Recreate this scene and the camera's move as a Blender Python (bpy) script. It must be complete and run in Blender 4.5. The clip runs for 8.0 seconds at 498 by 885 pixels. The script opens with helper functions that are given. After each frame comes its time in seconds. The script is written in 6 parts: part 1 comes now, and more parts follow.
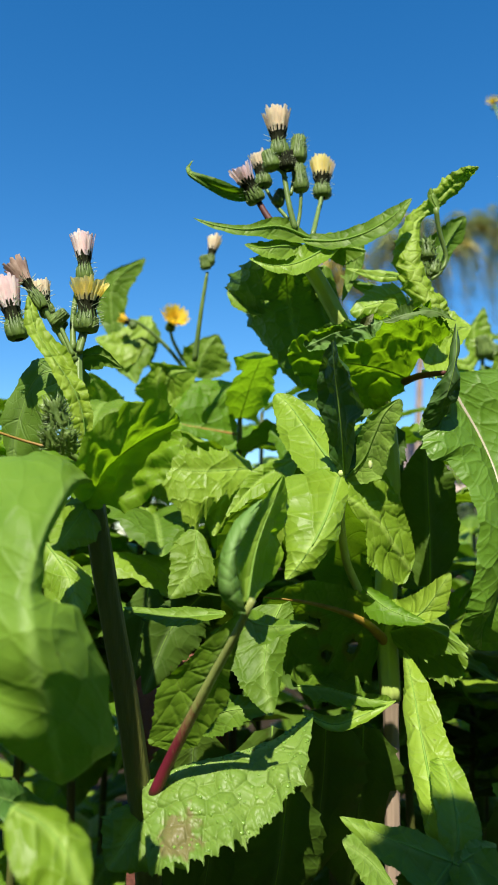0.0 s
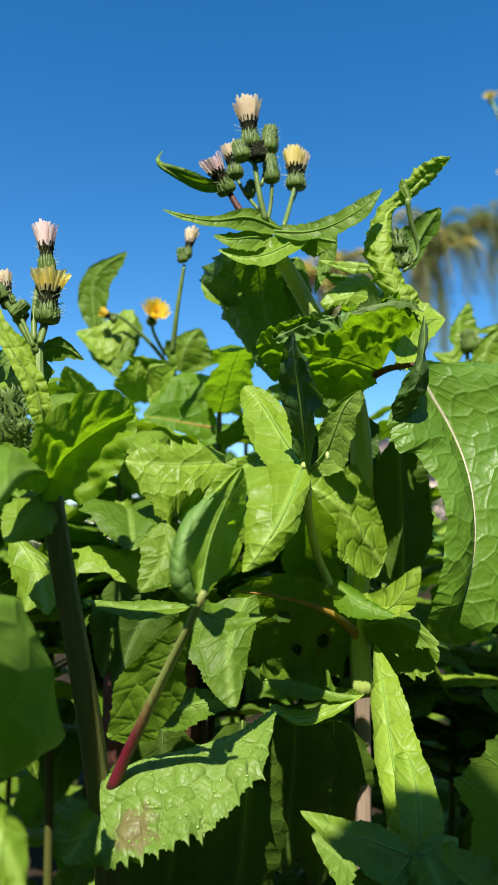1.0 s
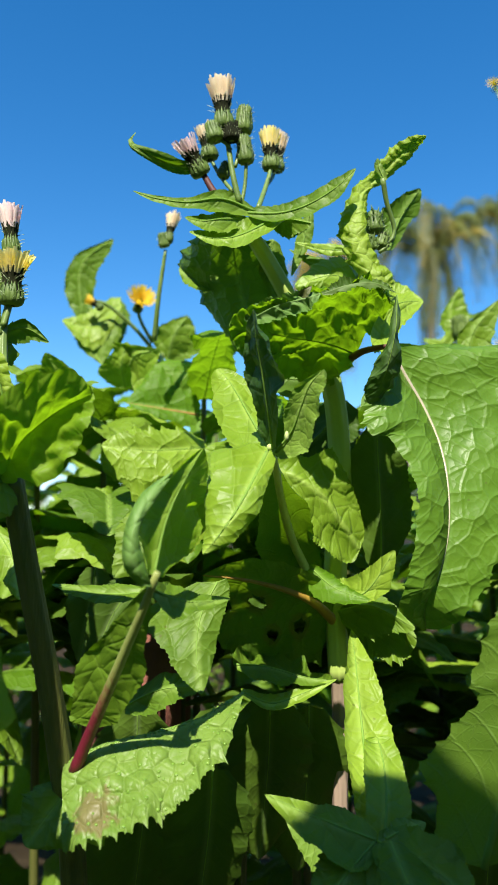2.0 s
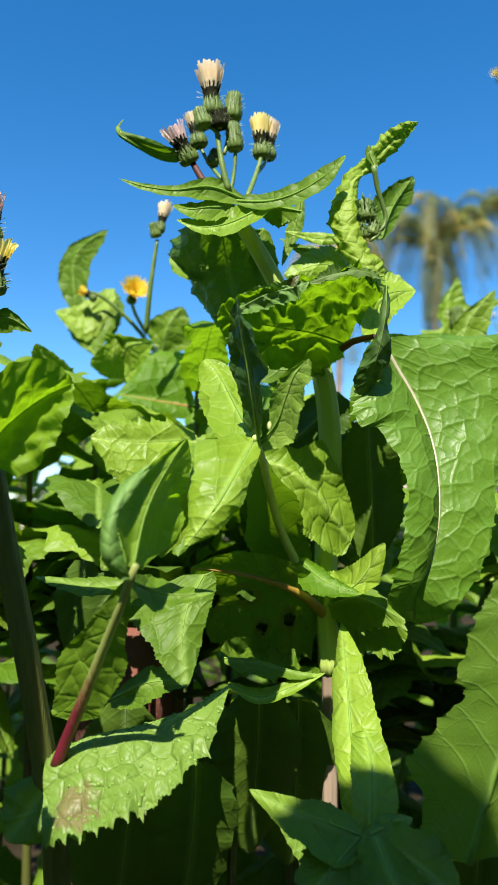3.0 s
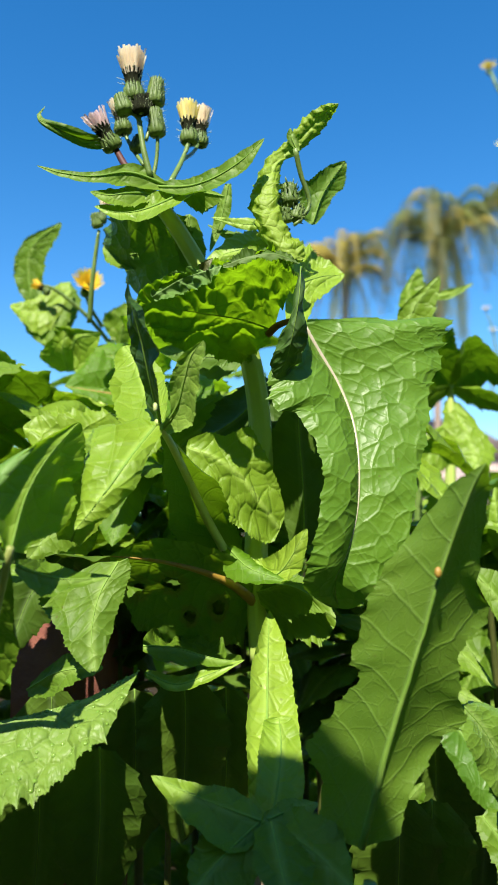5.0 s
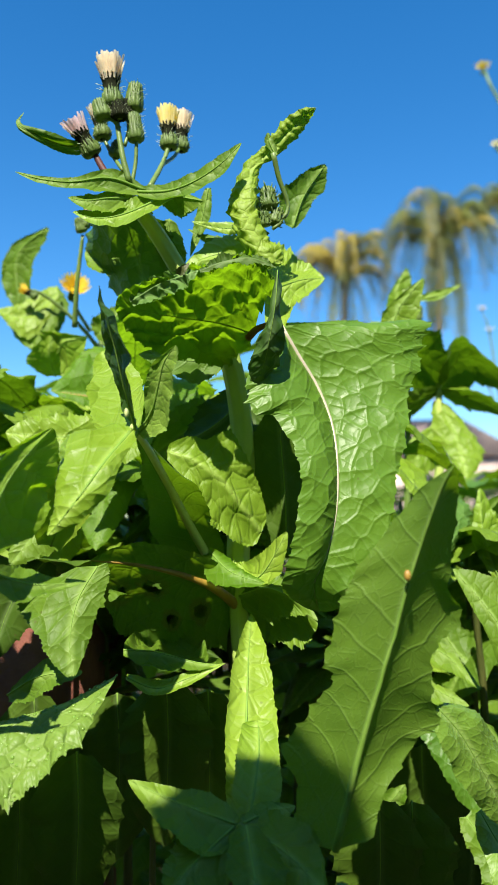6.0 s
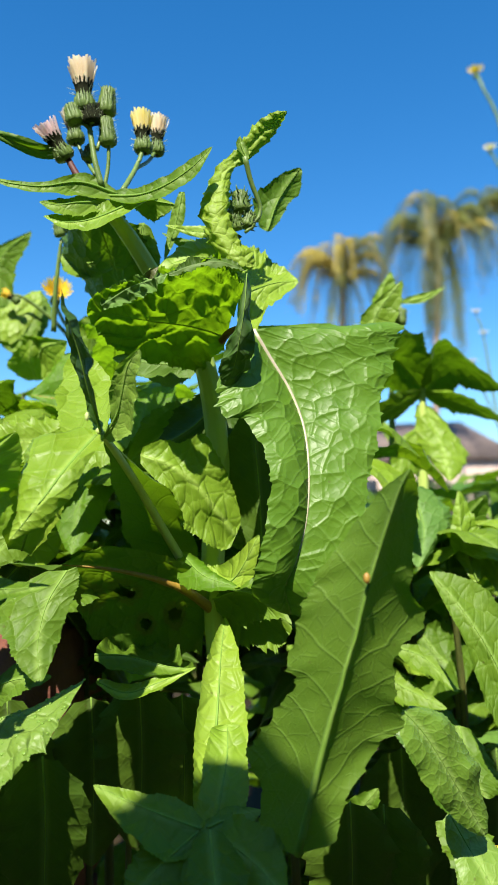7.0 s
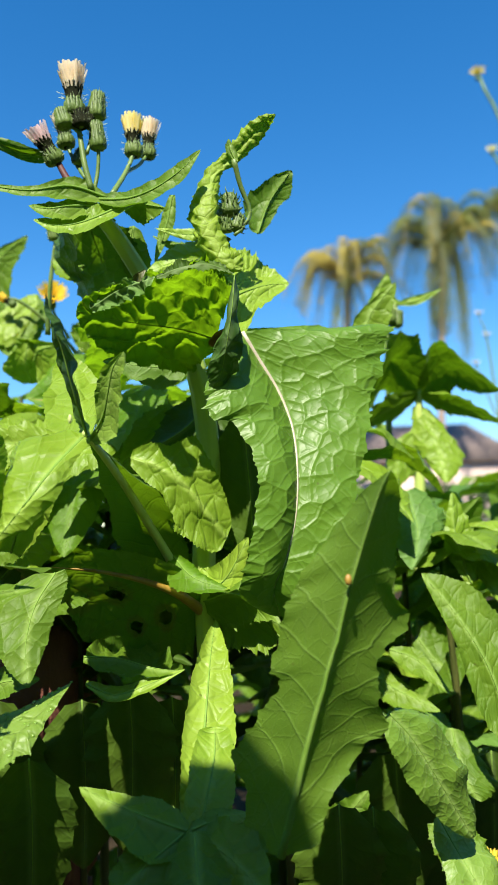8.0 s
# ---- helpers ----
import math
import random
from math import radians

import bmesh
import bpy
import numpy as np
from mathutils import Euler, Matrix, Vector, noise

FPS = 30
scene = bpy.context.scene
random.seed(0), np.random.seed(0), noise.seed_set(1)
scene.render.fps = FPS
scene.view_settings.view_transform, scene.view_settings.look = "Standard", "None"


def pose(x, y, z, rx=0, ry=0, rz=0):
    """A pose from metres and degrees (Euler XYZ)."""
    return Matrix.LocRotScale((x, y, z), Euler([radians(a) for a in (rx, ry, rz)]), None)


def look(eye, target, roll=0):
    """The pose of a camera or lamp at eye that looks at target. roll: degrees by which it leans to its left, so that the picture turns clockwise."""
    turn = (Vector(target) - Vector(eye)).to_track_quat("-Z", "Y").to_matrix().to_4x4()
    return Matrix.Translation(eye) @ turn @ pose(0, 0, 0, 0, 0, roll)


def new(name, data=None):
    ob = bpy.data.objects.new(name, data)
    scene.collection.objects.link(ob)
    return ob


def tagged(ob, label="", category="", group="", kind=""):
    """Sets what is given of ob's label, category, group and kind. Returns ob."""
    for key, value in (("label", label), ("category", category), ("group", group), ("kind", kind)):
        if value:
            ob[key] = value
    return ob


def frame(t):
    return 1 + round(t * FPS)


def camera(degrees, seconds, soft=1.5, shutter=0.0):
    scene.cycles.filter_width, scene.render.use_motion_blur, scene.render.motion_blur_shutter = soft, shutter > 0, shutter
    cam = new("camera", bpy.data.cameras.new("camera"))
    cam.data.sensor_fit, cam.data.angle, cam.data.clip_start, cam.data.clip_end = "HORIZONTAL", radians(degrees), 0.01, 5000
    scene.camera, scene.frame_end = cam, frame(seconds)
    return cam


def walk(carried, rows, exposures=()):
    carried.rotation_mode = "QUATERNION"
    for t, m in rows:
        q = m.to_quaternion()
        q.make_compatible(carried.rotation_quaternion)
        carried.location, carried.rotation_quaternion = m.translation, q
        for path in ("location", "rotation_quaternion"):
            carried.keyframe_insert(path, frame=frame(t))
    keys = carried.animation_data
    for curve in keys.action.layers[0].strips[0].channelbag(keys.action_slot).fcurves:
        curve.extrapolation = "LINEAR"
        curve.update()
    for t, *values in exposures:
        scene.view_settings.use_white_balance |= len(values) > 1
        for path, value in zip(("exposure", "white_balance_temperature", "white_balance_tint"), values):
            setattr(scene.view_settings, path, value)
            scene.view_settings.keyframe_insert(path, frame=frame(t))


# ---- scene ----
cam = camera(37.2, 8.0)
cam.data.dof.use_dof = True
cam.data.dof.focus_distance = 0.275
cam.data.dof.aperture_fstop = 21.0
METRES, EYE, TILT, LEAN, TURN = 0.10, 0.55, 8.0, 0.0, 0.0
ROWS = [
    (0.0, 0.0, 0.0, 0.0, -0.0, 0.0, -0.0),
    (0.5, 0.0731, 0.0036, 0.0029, -0.0, -0.1, 0.02),
    (1.0, 0.1346, 0.0221, -0.0163, 0.07, -0.26, 0.03),
    (1.5, 0.2132, 0.0425, -0.0393, 0.24, -0.58, 0.08),
    (1.7, 0.25, 0.0426, -0.0565, 0.49, -0.62, 0.17),
    (2.8, 0.32, 0.0836, -0.0521, 0.97, -1.34, 0.34),
    (3.0, 0.3455, 0.0872, -0.0652, 1.04, -1.3, 0.31),
    (3.5, 0.4736, 0.0911, -0.0525, 1.27, -1.37, 0.64),
    (4.0, 0.5267, 0.0993, -0.0713, 1.38, -1.35, 0.85),
    (4.5, 0.6172, 0.1009, -0.0679, 1.41, -1.36, 0.95),
    (4.7, 0.65, 0.1077, -0.0959, 1.47, -1.42, 0.91),
    (5.8, 0.76, 0.1219, -0.1383, 1.6, -1.08, 1.53),
    (6.0, 0.7746, 0.1115, -0.1141, 1.53, -1.26, 1.48),
    (6.5, 0.8396, 0.1065, -0.1043, 1.6, -1.05, 1.57),
    (7.0, 0.8838, 0.1168, -0.1192, 1.44, -0.97, 1.72),
    (7.5, 0.9173, 0.1216, -0.1236, 1.73, -0.88, 1.82),
    (8.0, 0.9493, 0.1161, -0.1234, 1.85, -0.75, 1.91),
]
walk(cam, [(t, pose(0, 0, EYE, TILT, LEAN, TURN) @ pose(METRES * x, METRES * y, METRES * z, 90 + pitch, roll, yaw)) for t, x, y, z, yaw, pitch, roll in ROWS],
     exposures=[(0.0, 0.86), (1.5, 0.90), (1.7, 1.00), (3.0, 1.07), (4.0, 1.13), (8.0, 1.10)])

# ---- daylight: clear sky and a high sun behind the left shoulder ----
SUN_TO = Vector((-0.11, -0.63, 0.77)).normalized()
sun_data = bpy.data.lights.new("sun", "SUN")
sun_data.energy, sun_data.angle, sun_data.color = 5.0, radians(0.53), (1.0, 0.93, 0.80)
sun = new("sun", sun_data)
sun.matrix_world = look((-0.6, -0.6, 2.0), Vector((-0.6, -0.6, 2.0)) - SUN_TO)
world = bpy.data.worlds.new("sky")
scene.world = world
world.use_nodes = True
wn = world.node_tree.nodes
wn.clear()
sky = wn.new("ShaderNodeTexSky")
sky.sky_type, sky.sun_disc = "NISHITA", False
sky.sun_elevation = math.asin(SUN_TO.z)
sky.sun_rotation = math.atan2(SUN_TO.x, SUN_TO.y)
sky.air_density, sky.dust_density, sky.ozone_density, sky.altitude = 1.0, 0.2, 3.0, 0.0
wb, wo = wn.new("ShaderNodeBackground"), wn.new("ShaderNodeOutputWorld")
wb.inputs["Strength"].default_value = 0.100
deep = wn.new("ShaderNodeHueSaturation")
deep.inputs["Saturation"].default_value, deep.inputs["Hue"].default_value = 1.36, 0.50
world.node_tree.links.new(sky.outputs["Color"], deep.inputs["Color"])
world.node_tree.links.new(deep.outputs["Color"], wb.inputs["Color"])
world.node_tree.links.new(wb.outputs["Background"], wo.inputs["Surface"])


# ---- materials ----
class Net:
    """A small wrapper that makes nodes and joins them."""

    def __init__(self, name):
        self.m = bpy.data.materials.new(name)
        self.m.use_nodes = True
        self.t = self.m.node_tree
        self.t.nodes.clear()

    def n(self, kind, ins=(), **props):
        node = self.t.nodes.new("ShaderNode" + kind)
        for k, v in props.items():
            setattr(node, k, v)
        for k, v in dict(ins).items():
            self.put(node, k, v)
        return node

    def put(self, node, k, v):
        if isinstance(v, tuple) and len(v) == 2 and hasattr(v[0], "outputs"):
            self.t.links.new(v[0].outputs[v[1]], node.inputs[k])
        elif hasattr(v, "outputs"):
            self.t.links.new(v.outputs[0], node.inputs[k])
        else:
            node.inputs[k].default_value = v

    def math(self, op, a, b=0.0, c=0.0, clamp=False):
        return self.n("Math", {0: a, 1: b, 2: c}, operation=op, use_clamp=clamp)

    def ramp(self, fac, lo, hi, a=0.0, b=1.0):
        return self.n("MapRange", {"Value": fac, "From Min": lo, "From Max": hi, "To Min": a, "To Max": b}, interpolation_type="SMOOTHSTEP")

    def mix(self, fac, a, b):
        node = self.t.nodes.new("ShaderNodeMix")
        node.data_type = "RGBA"
        for i, v in ((0, fac), (6, a), (7, b)):
            if hasattr(v, "outputs"):
                self.t.links.new(v.outputs[2 if v.bl_idname == "ShaderNodeMix" else 0], node.inputs[i])
            else:
                node.inputs[i].default_value = v if i == 0 else (*v, 1)
        return node

    def noise(self, coord, scale, detail=3.0, rough=0.6):
        return self.n("TexNoise", {"Vector": coord, "Scale": scale, "Detail": detail, "Roughness": rough})

    def out(self, shader):
        o = self.t.nodes.new("ShaderNodeOutputMaterial")
        self.t.links.new(shader.outputs[0], o.inputs["Surface"])
        return self.m


SPACING = 0.012


def leaf_material(name, dark, light, glow, gloss=0.40, through_light=0.40, relief=0.35, stain=0.0, cell=120.0, veins=0.6, shine=0.35, spot=None, cuts=(), under=False):
    """A leaf blade: side veins and a net of small veins in the leaf's own metres, mottling, waxy bloom, gloss, and light that comes through."""
    k = Net(name)
    uv = (k.n("UVMap"), "UV")
    xyz = k.n("SeparateXYZ", {"Vector": uv})
    v = k.math("ABSOLUTE", (xyz, "Y"))
    u = (xyz, "X")
    pos = (k.n("TexCoord"), "Object")
    warp = k.n("VectorMath", {0: k.n("VectorMath", {0: (k.noise(pos, 55.0, 1.0), "Color"), 1: (0.5, 0.5, 0.5)}, operation="SUBTRACT"), 1: (0.0050, 0.0050, 0.0)}, operation="MULTIPLY")
    flat = k.n("VectorMath", {0: uv, 1: warp}, operation="ADD")
    wu = k.n("SeparateXYZ", {"Vector": flat})
    phase = k.math("DIVIDE", k.math("SUBTRACT", (wu, "X"), k.math("MULTIPLY", k.math("ABSOLUTE", (wu, "Y")), 0.85)), SPACING)
    saw = k.math("PINGPONG", phase, 0.5)
    side_vein = k.ramp(saw, 0.0, 0.05, 1.0, 0.0)
    large = k.n("TexVoronoi", {"Vector": flat, "Scale": cell * 1.15, "Randomness": 0.9}, feature="DISTANCE_TO_EDGE", voronoi_dimensions="2D")
    small = k.n("TexVoronoi", {"Vector": flat, "Scale": cell * 3.0, "Randomness": 0.9}, feature="DISTANCE_TO_EDGE", voronoi_dimensions="2D")
    net2 = k.ramp((large, "Distance"), 0.0, 0.05, 1.0, 0.0)
    net3 = k.ramp((small, "Distance"), 0.0, 0.06, 1.0, 0.0)
    if under:
        pillow = k.math("ADD", k.math("MULTIPLY", k.ramp(saw, 0.0, 0.07, 1.0, 0.0), 0.08), k.math("MULTIPLY", k.ramp((large, "Distance"), 0.0, 0.07, 1.0, 0.0), 0.035))
        pillow = k.math("ADD", pillow, k.math("MULTIPLY", net3, 0.03))
    else:
        dome = k.n("TexVoronoi", {"Vector": flat, "Scale": cell * 1.15, "Randomness": 0.9}, voronoi_dimensions="2D")
        dimple = k.n("TexVoronoi", {"Vector": flat, "Scale": cell * 2.7, "Randomness": 0.95}, voronoi_dimensions="2D")
        pillow = k.math("MULTIPLY", k.math("POWER", (dome, "Distance"), 2.0), -0.55)
        pillow = k.math("ADD", pillow, k.math("MULTIPLY", k.ramp((large, "Distance"), 0.0, 0.15), 0.13))
        pillow = k.math("ADD", pillow, k.math("MULTIPLY", k.math("POWER", (dimple, "Distance"), 2.0), -0.20))
        pillow = k.math("ADD", pillow, k.math("MULTIPLY", k.ramp(saw, 0.0, 0.10), 0.06))
    pillow = k.math("ADD", pillow, k.math("MULTIPLY", k.noise(pos, cell * 0.35, 1.0), 0.10))
    mid = k.ramp(v, 0.0004, 0.0024, 1.0, 0.0)
    fine = k.noise(pos, 900.0, 3.0)
    broad = k.noise(pos, 38.0, 3.0)
    blotch = k.noise(pos, 140.0, 4.0)
    per = (k.n("ObjectInfo"), "Random")
    tone = k.math("ADD", k.math("MULTIPLY", broad, 0.55), k.math("MULTIPLY", blotch, 0.3))
    tone = k.math("ADD", tone, k.math("MULTIPLY", k.math("SUBTRACT", per, 0.5), 0.45), clamp=True)
    col = k.mix(k.ramp(tone, 0.15, 0.8), dark, light)
    pale = tuple(min(0.9, c * 1.3 + 0.06) for c in light)
    col = k.mix(k.math("MULTIPLY", net2, veins * 0.16), col, pale)
    col = k.mix(k.math("MULTIPLY", side_vein, veins * 0.45), col, pale)
    col = k.mix(k.math("MULTIPLY", mid, 0.5), col, pale)
    speck = k.n("TexVoronoi", {"Vector": pos, "Scale": 110.0, "Randomness": 1.0})
    col = k.mix(k.math("MULTIPLY", k.ramp((speck, "Distance"), 0.045, 0.075, 1.0, 0.0), 0.45), col, (0.08, 0.06, 0.02))
    if stain:
        rot = k.ramp(k.noise(pos, 45.0, 4.0), 0.66 - 0.1 * stain, 0.72 - 0.1 * stain)
        col = k.mix(k.math("MULTIPLY", rot, 0.8), col, (0.22, 0.13, 0.07))
    if spot:
        away = k.n("VectorMath", {0: k.n("CombineXYZ", {"X": u, "Y": (xyz, "Y")}), 1: (spot[0], spot[1], 0.0)}, operation="DISTANCE")
        ragged = k.math("ADD", (away, "Value"), k.math("MULTIPLY", k.math("SUBTRACT", k.noise(pos, 260.0, 4.0), 0.5), spot[2] * 2.2))
        col = k.mix(k.math("MULTIPLY", k.ramp(ragged, spot[2] * 0.6, spot[2] * 1.1, 1.0, 0.0), 0.65), col, (0.20, 0.12, 0.07))
    if cuts:
        near = 3.0
        for cu, cv, cr in cuts:
            away = k.n("VectorMath", {0: k.n("CombineXYZ", {"X": u, "Y": (xyz, "Y")}), 1: (cu, cv, 0.0)}, operation="DISTANCE")
            near = k.math("MINIMUM", near, k.math("DIVIDE", (away, "Value"), cr))
        near = k.math("ADD", near, k.math("MULTIPLY", k.math("SUBTRACT", k.noise(pos, 420.0, 3.0), 0.5), 1.1))
        hole = k.ramp(near, 0.60, 0.64, 1.0, 0.0)
        col = k.mix(k.math("MULTIPLY", k.ramp(near, 0.95, 1.35, 1.0, 0.0), 0.9), col, (0.10, 0.055, 0.02))
    bloom = k.ramp(k.noise(pos, 85.0, 4.0), 0.45, 0.75)
    rough = k.math("ADD", k.math("MULTIPLY", bloom, 0.18), gloss)
    height = k.math("ADD", k.math("MULTIPLY", pillow, 1.5), k.math("MULTIPLY", fine, 0.05))
    height = k.math("ADD", height, k.math("MULTIPLY", blotch, 0.04))
    bump = k.n("Bump", {"Height": height, "Strength": relief, "Distance": 0.0030})
    face = k.n("BsdfPrincipled", {"Base Color": (col, 2), "Roughness": rough, "Specular IOR Level": shine, "Normal": bump})
    gl = k.mix(k.math("MULTIPLY", k.math("ADD", side_vein, net2, clamp=True), 0.45), glow, tuple(c * 0.55 for c in glow))
    gl = k.mix(k.math("MULTIPLY", tone, 0.4), gl, tuple(c * 0.7 for c in glow))
    back = k.n("BsdfTranslucent", {"Color": (gl, 2), "Normal": bump})
    blade = k.n("MixShader", {"Fac": through_light, 1: face, 2: back})
    if cuts:
        blade = k.n("MixShader", {"Fac": hole, 1: blade, 2: k.n("BsdfTransparent")})
    return k.out(blade)


def plain_material(name, a, b, rough=0.5, scale=60.0, bump=0.3, distance=0.0006, stretch=1.0, glow=None, detail=4.0, spec=0.5, soft=0.28, island=0.0):
    """Two tones of one colour, mottled at two scales, with a fine relief."""
    k = Net(name)
    pos = (k.n("TexCoord"), "Object")
    pos = k.n("Mapping", {"Vector": pos, "Scale": (1.0, 1.0, stretch)})
    broad, fine = k.noise(pos, scale, detail), k.noise(pos, scale * 7, 3.0)
    fac = k.math("ADD", k.ramp(broad, 0.3, 0.7, 0.0, 0.75), k.math("MULTIPLY", fine, 0.3), clamp=True)
    fac = k.math("ADD", fac, k.math("MULTIPLY", k.math("SUBTRACT", (k.n("ObjectInfo"), "Random"), 0.5), 0.25), clamp=True)
    if island:
        fac = k.math("ADD", fac, k.math("MULTIPLY", k.math("SUBTRACT", (k.n("NewGeometry"), "Random Per Island"), 0.5), island), clamp=True)
    col = k.mix(fac, a, b)
    bm_ = k.n("Bump", {"Height": k.math("ADD", broad, k.math("MULTIPLY", fine, 0.5)), "Strength": bump, "Distance": distance})
    face = k.n("BsdfPrincipled", {"Base Color": (col, 2), "Roughness": rough, "Normal": bm_, "Specular IOR Level": spec})
    if glow:
        back = k.n("BsdfTranslucent", {"Color": (*glow, 1), "Normal": bm_})
        face = k.n("MixShader", {"Fac": soft, 1: face, 2: back})
    return k.out(face)


def fading_stalk(name, low, high, z0, z1):
    """A stalk that is crimson near its foot and green further up, with streaks."""
    k = Net(name)
    pos = (k.n("TexCoord"), "Object")
    streak = k.noise(k.n("Mapping", {"Vector": pos, "Scale": (1.0, 1.0, 0.12)}), 700.0, 3.0)
    z = k.math("ADD", (k.n("SeparateXYZ", {"Vector": pos}), "Z"), k.math("MULTIPLY", k.math("SUBTRACT", streak, 0.5), (z1 - z0) * 1.2))
    col = k.mix(k.ramp(z, z0, z1), low, high)
    col = k.mix(k.math("MULTIPLY", streak, 0.35), col, tuple(c * 0.5 for c in low))
    b = k.n("Bump", {"Height": streak, "Strength": 0.4, "Distance": 0.0006})
    return k.out(k.n("BsdfPrincipled", {"Base Color": (col, 2), "Roughness": 0.42, "Normal": b}))


LEAF = leaf_material("leaf_green", (0.072, 0.145, 0.010), (0.151, 0.250, 0.018), (0.18, 0.37, 0.006), through_light=0.26, gloss=0.50, shine=0.24, relief=0.38, veins=0.38)
# Leaf green darkened: shade put into the colour of low and hidden leaves
LEAF_SHADED = leaf_material("leaf_shaded", (0.040, 0.085, 0.009), (0.078, 0.14, 0.015), (0.10, 0.20, 0.005), through_light=0.16, gloss=0.5, relief=0.15, shine=0.2, veins=0.3)
LEAF_LIGHT = leaf_material("leaf_light_green", (0.155, 0.265, 0.017), (0.245, 0.370, 0.035), (0.30, 0.52, 0.010), gloss=0.44, through_light=0.32, relief=0.48, shine=0.32, cell=105.0, veins=0.45)
LEAF_BLUE = leaf_material("leaf_waxy_green", (0.065, 0.155, 0.026), (0.129, 0.250, 0.042), (0.17, 0.36, 0.012), gloss=0.54, through_light=0.28, relief=0.34, cell=110.0, shine=0.25)
LEAF_UNDER = leaf_material("leaf_underside", (0.068, 0.150, 0.012), (0.112, 0.200, 0.020), (0.20, 0.38, 0.008), gloss=0.52, relief=0.45, through_light=0.33, veins=0.42, under=True)
LEAF_GLOW = leaf_material("leaf_lit_through", (0.078, 0.180, 0.008), (0.134, 0.250, 0.014), (0.30, 0.56, 0.010), gloss=0.50, through_light=0.45, relief=0.40, shine=0.25, cell=100.0)
LEAF_CRINKLE = leaf_material("leaf_crinkled_lit_through", (0.050, 0.120, 0.005), (0.095, 0.185, 0.010), (0.30, 0.56, 0.008), gloss=0.55, through_light=0.46, relief=0.45, shine=0.18, cell=95.0, veins=0.25)
# Dark tone carries the shade of leaves turned from the sun
LEAF_CURL = leaf_material("leaf_shaded_curl", (0.036, 0.088, 0.014), (0.070, 0.140, 0.024), (0.10, 0.22, 0.010), gloss=0.52, through_light=0.22, relief=0.45, shine=0.25, cell=120.0, veins=0.7)
LEAF_CUP = leaf_material("leaf_hollow_yellowish", (0.123, 0.230, 0.010), (0.213, 0.340, 0.020), (0.36, 0.66, 0.010), gloss=0.45, through_light=0.42, relief=0.25, shine=0.3)
LEAF_LUMPY = leaf_material("leaf_blistered", (0.146, 0.250, 0.015), (0.246, 0.360, 0.030), (0.34, 0.56, 0.010), gloss=0.5, through_light=0.36, relief=0.4, shine=0.25, cell=170.0)
LEAF_ROLL = leaf_material("leaf_grey_green", (0.070, 0.150, 0.026), (0.125, 0.225, 0.050), (0.12, 0.26, 0.02), gloss=0.6, through_light=0.2, relief=0.28, shine=0.15, cell=150.0)
LEAF_WET = leaf_material("leaf_dewy_green", (0.140, 0.255, 0.030), (0.224, 0.345, 0.055), (0.26, 0.46, 0.02), gloss=0.44, relief=0.20, cell=230.0, through_light=0.3, shine=0.4)
LEAF_DEW = leaf_material("leaf_dewy_stained", (0.115, 0.220, 0.026), (0.190, 0.300, 0.048), (0.24, 0.42, 0.02), gloss=0.44, relief=0.55, cell=140.0, through_light=0.3, shine=0.36, spot=(0.011, 0.020, 0.0075))
LEAF_HOLED = leaf_material("leaf_eaten", (0.067, 0.140, 0.012), (0.123, 0.210, 0.018), (0.20, 0.36, 0.008), gloss=0.45, stain=0.0, through_light=0.38, cuts=((0.060, 0.018, 0.0062), (0.047, 0.011, 0.0058), (0.021, 0.014, 0.0060), (0.068, 0.021, 0.0052), (0.072, 0.010, 0.0046), (0.036, 0.024, 0.0046)))
LEAF_BIG = leaf_material("leaf_glossy_green", (0.056, 0.140, 0.010), (0.106, 0.212, 0.017), (0.20, 0.40, 0.012), gloss=0.42, through_light=0.26, relief=0.38, shine=0.36, cell=100.0, veins=0.5)
LEAF_NEAR = leaf_material("leaf_smooth_green", (0.095, 0.200, 0.018), (0.174, 0.300, 0.034), (0.20, 0.42, 0.010), gloss=0.44, through_light=0.30, relief=0.24, shine=0.2, veins=0.2, cell=80.0)
RIB = plain_material("leaf_rib_green", (0.16, 0.30, 0.04), (0.24, 0.39, 0.075), 0.6, 150.0, glow=(0.3, 0.5, 0.04), spec=0.2)
RIB_PALE = plain_material("leaf_rib_pale", (0.34, 0.33, 0.20), (0.47, 0.41, 0.32), 0.42, 150.0)
RIB_RED = plain_material("leaf_rib_red", (0.055, 0.008, 0.010), (0.11, 0.035, 0.018), 0.65, 90.0, stretch=0.4)
RIB_FADE = fading_stalk("leaf_stalk_crimson", (0.15, 0.012, 0.028), (0.27, 0.34, 0.09), 0.016, 0.040)
RIB_BROWN = plain_material("leaf_rib_brown", (0.22, 0.11, 0.018), (0.36, 0.23, 0.04), 0.5, 120.0)
# Pale green, lightened further to stand for sun on the side shoot
STALK_PALE = plain_material("stalk_pale_green", (0.38, 0.50, 0.13), (0.52, 0.58, 0.24), 0.45, 90.0, stretch=0.3)
STEM = plain_material("stem_green", (0.26, 0.38, 0.07), (0.40, 0.50, 0.13), 0.42, 60.0, stretch=0.15)
# Brownish olive, darkened further to hold the shade on low stems
STEM_DARK = plain_material("stem_olive_shaded", (0.042, 0.062, 0.010), (0.090, 0.094, 0.022), 0.5, 260.0, 0.8, 0.0010, stretch=0.04)
STEM_WOOD = plain_material("stem_old_pinkish", (0.20, 0.15, 0.105), (0.34, 0.25, 0.19), 0.6, 80.0, stretch=0.12)
STALK = plain_material("stalk_green", (0.090, 0.158, 0.030), (0.158, 0.240, 0.053), 0.45, 160.0)
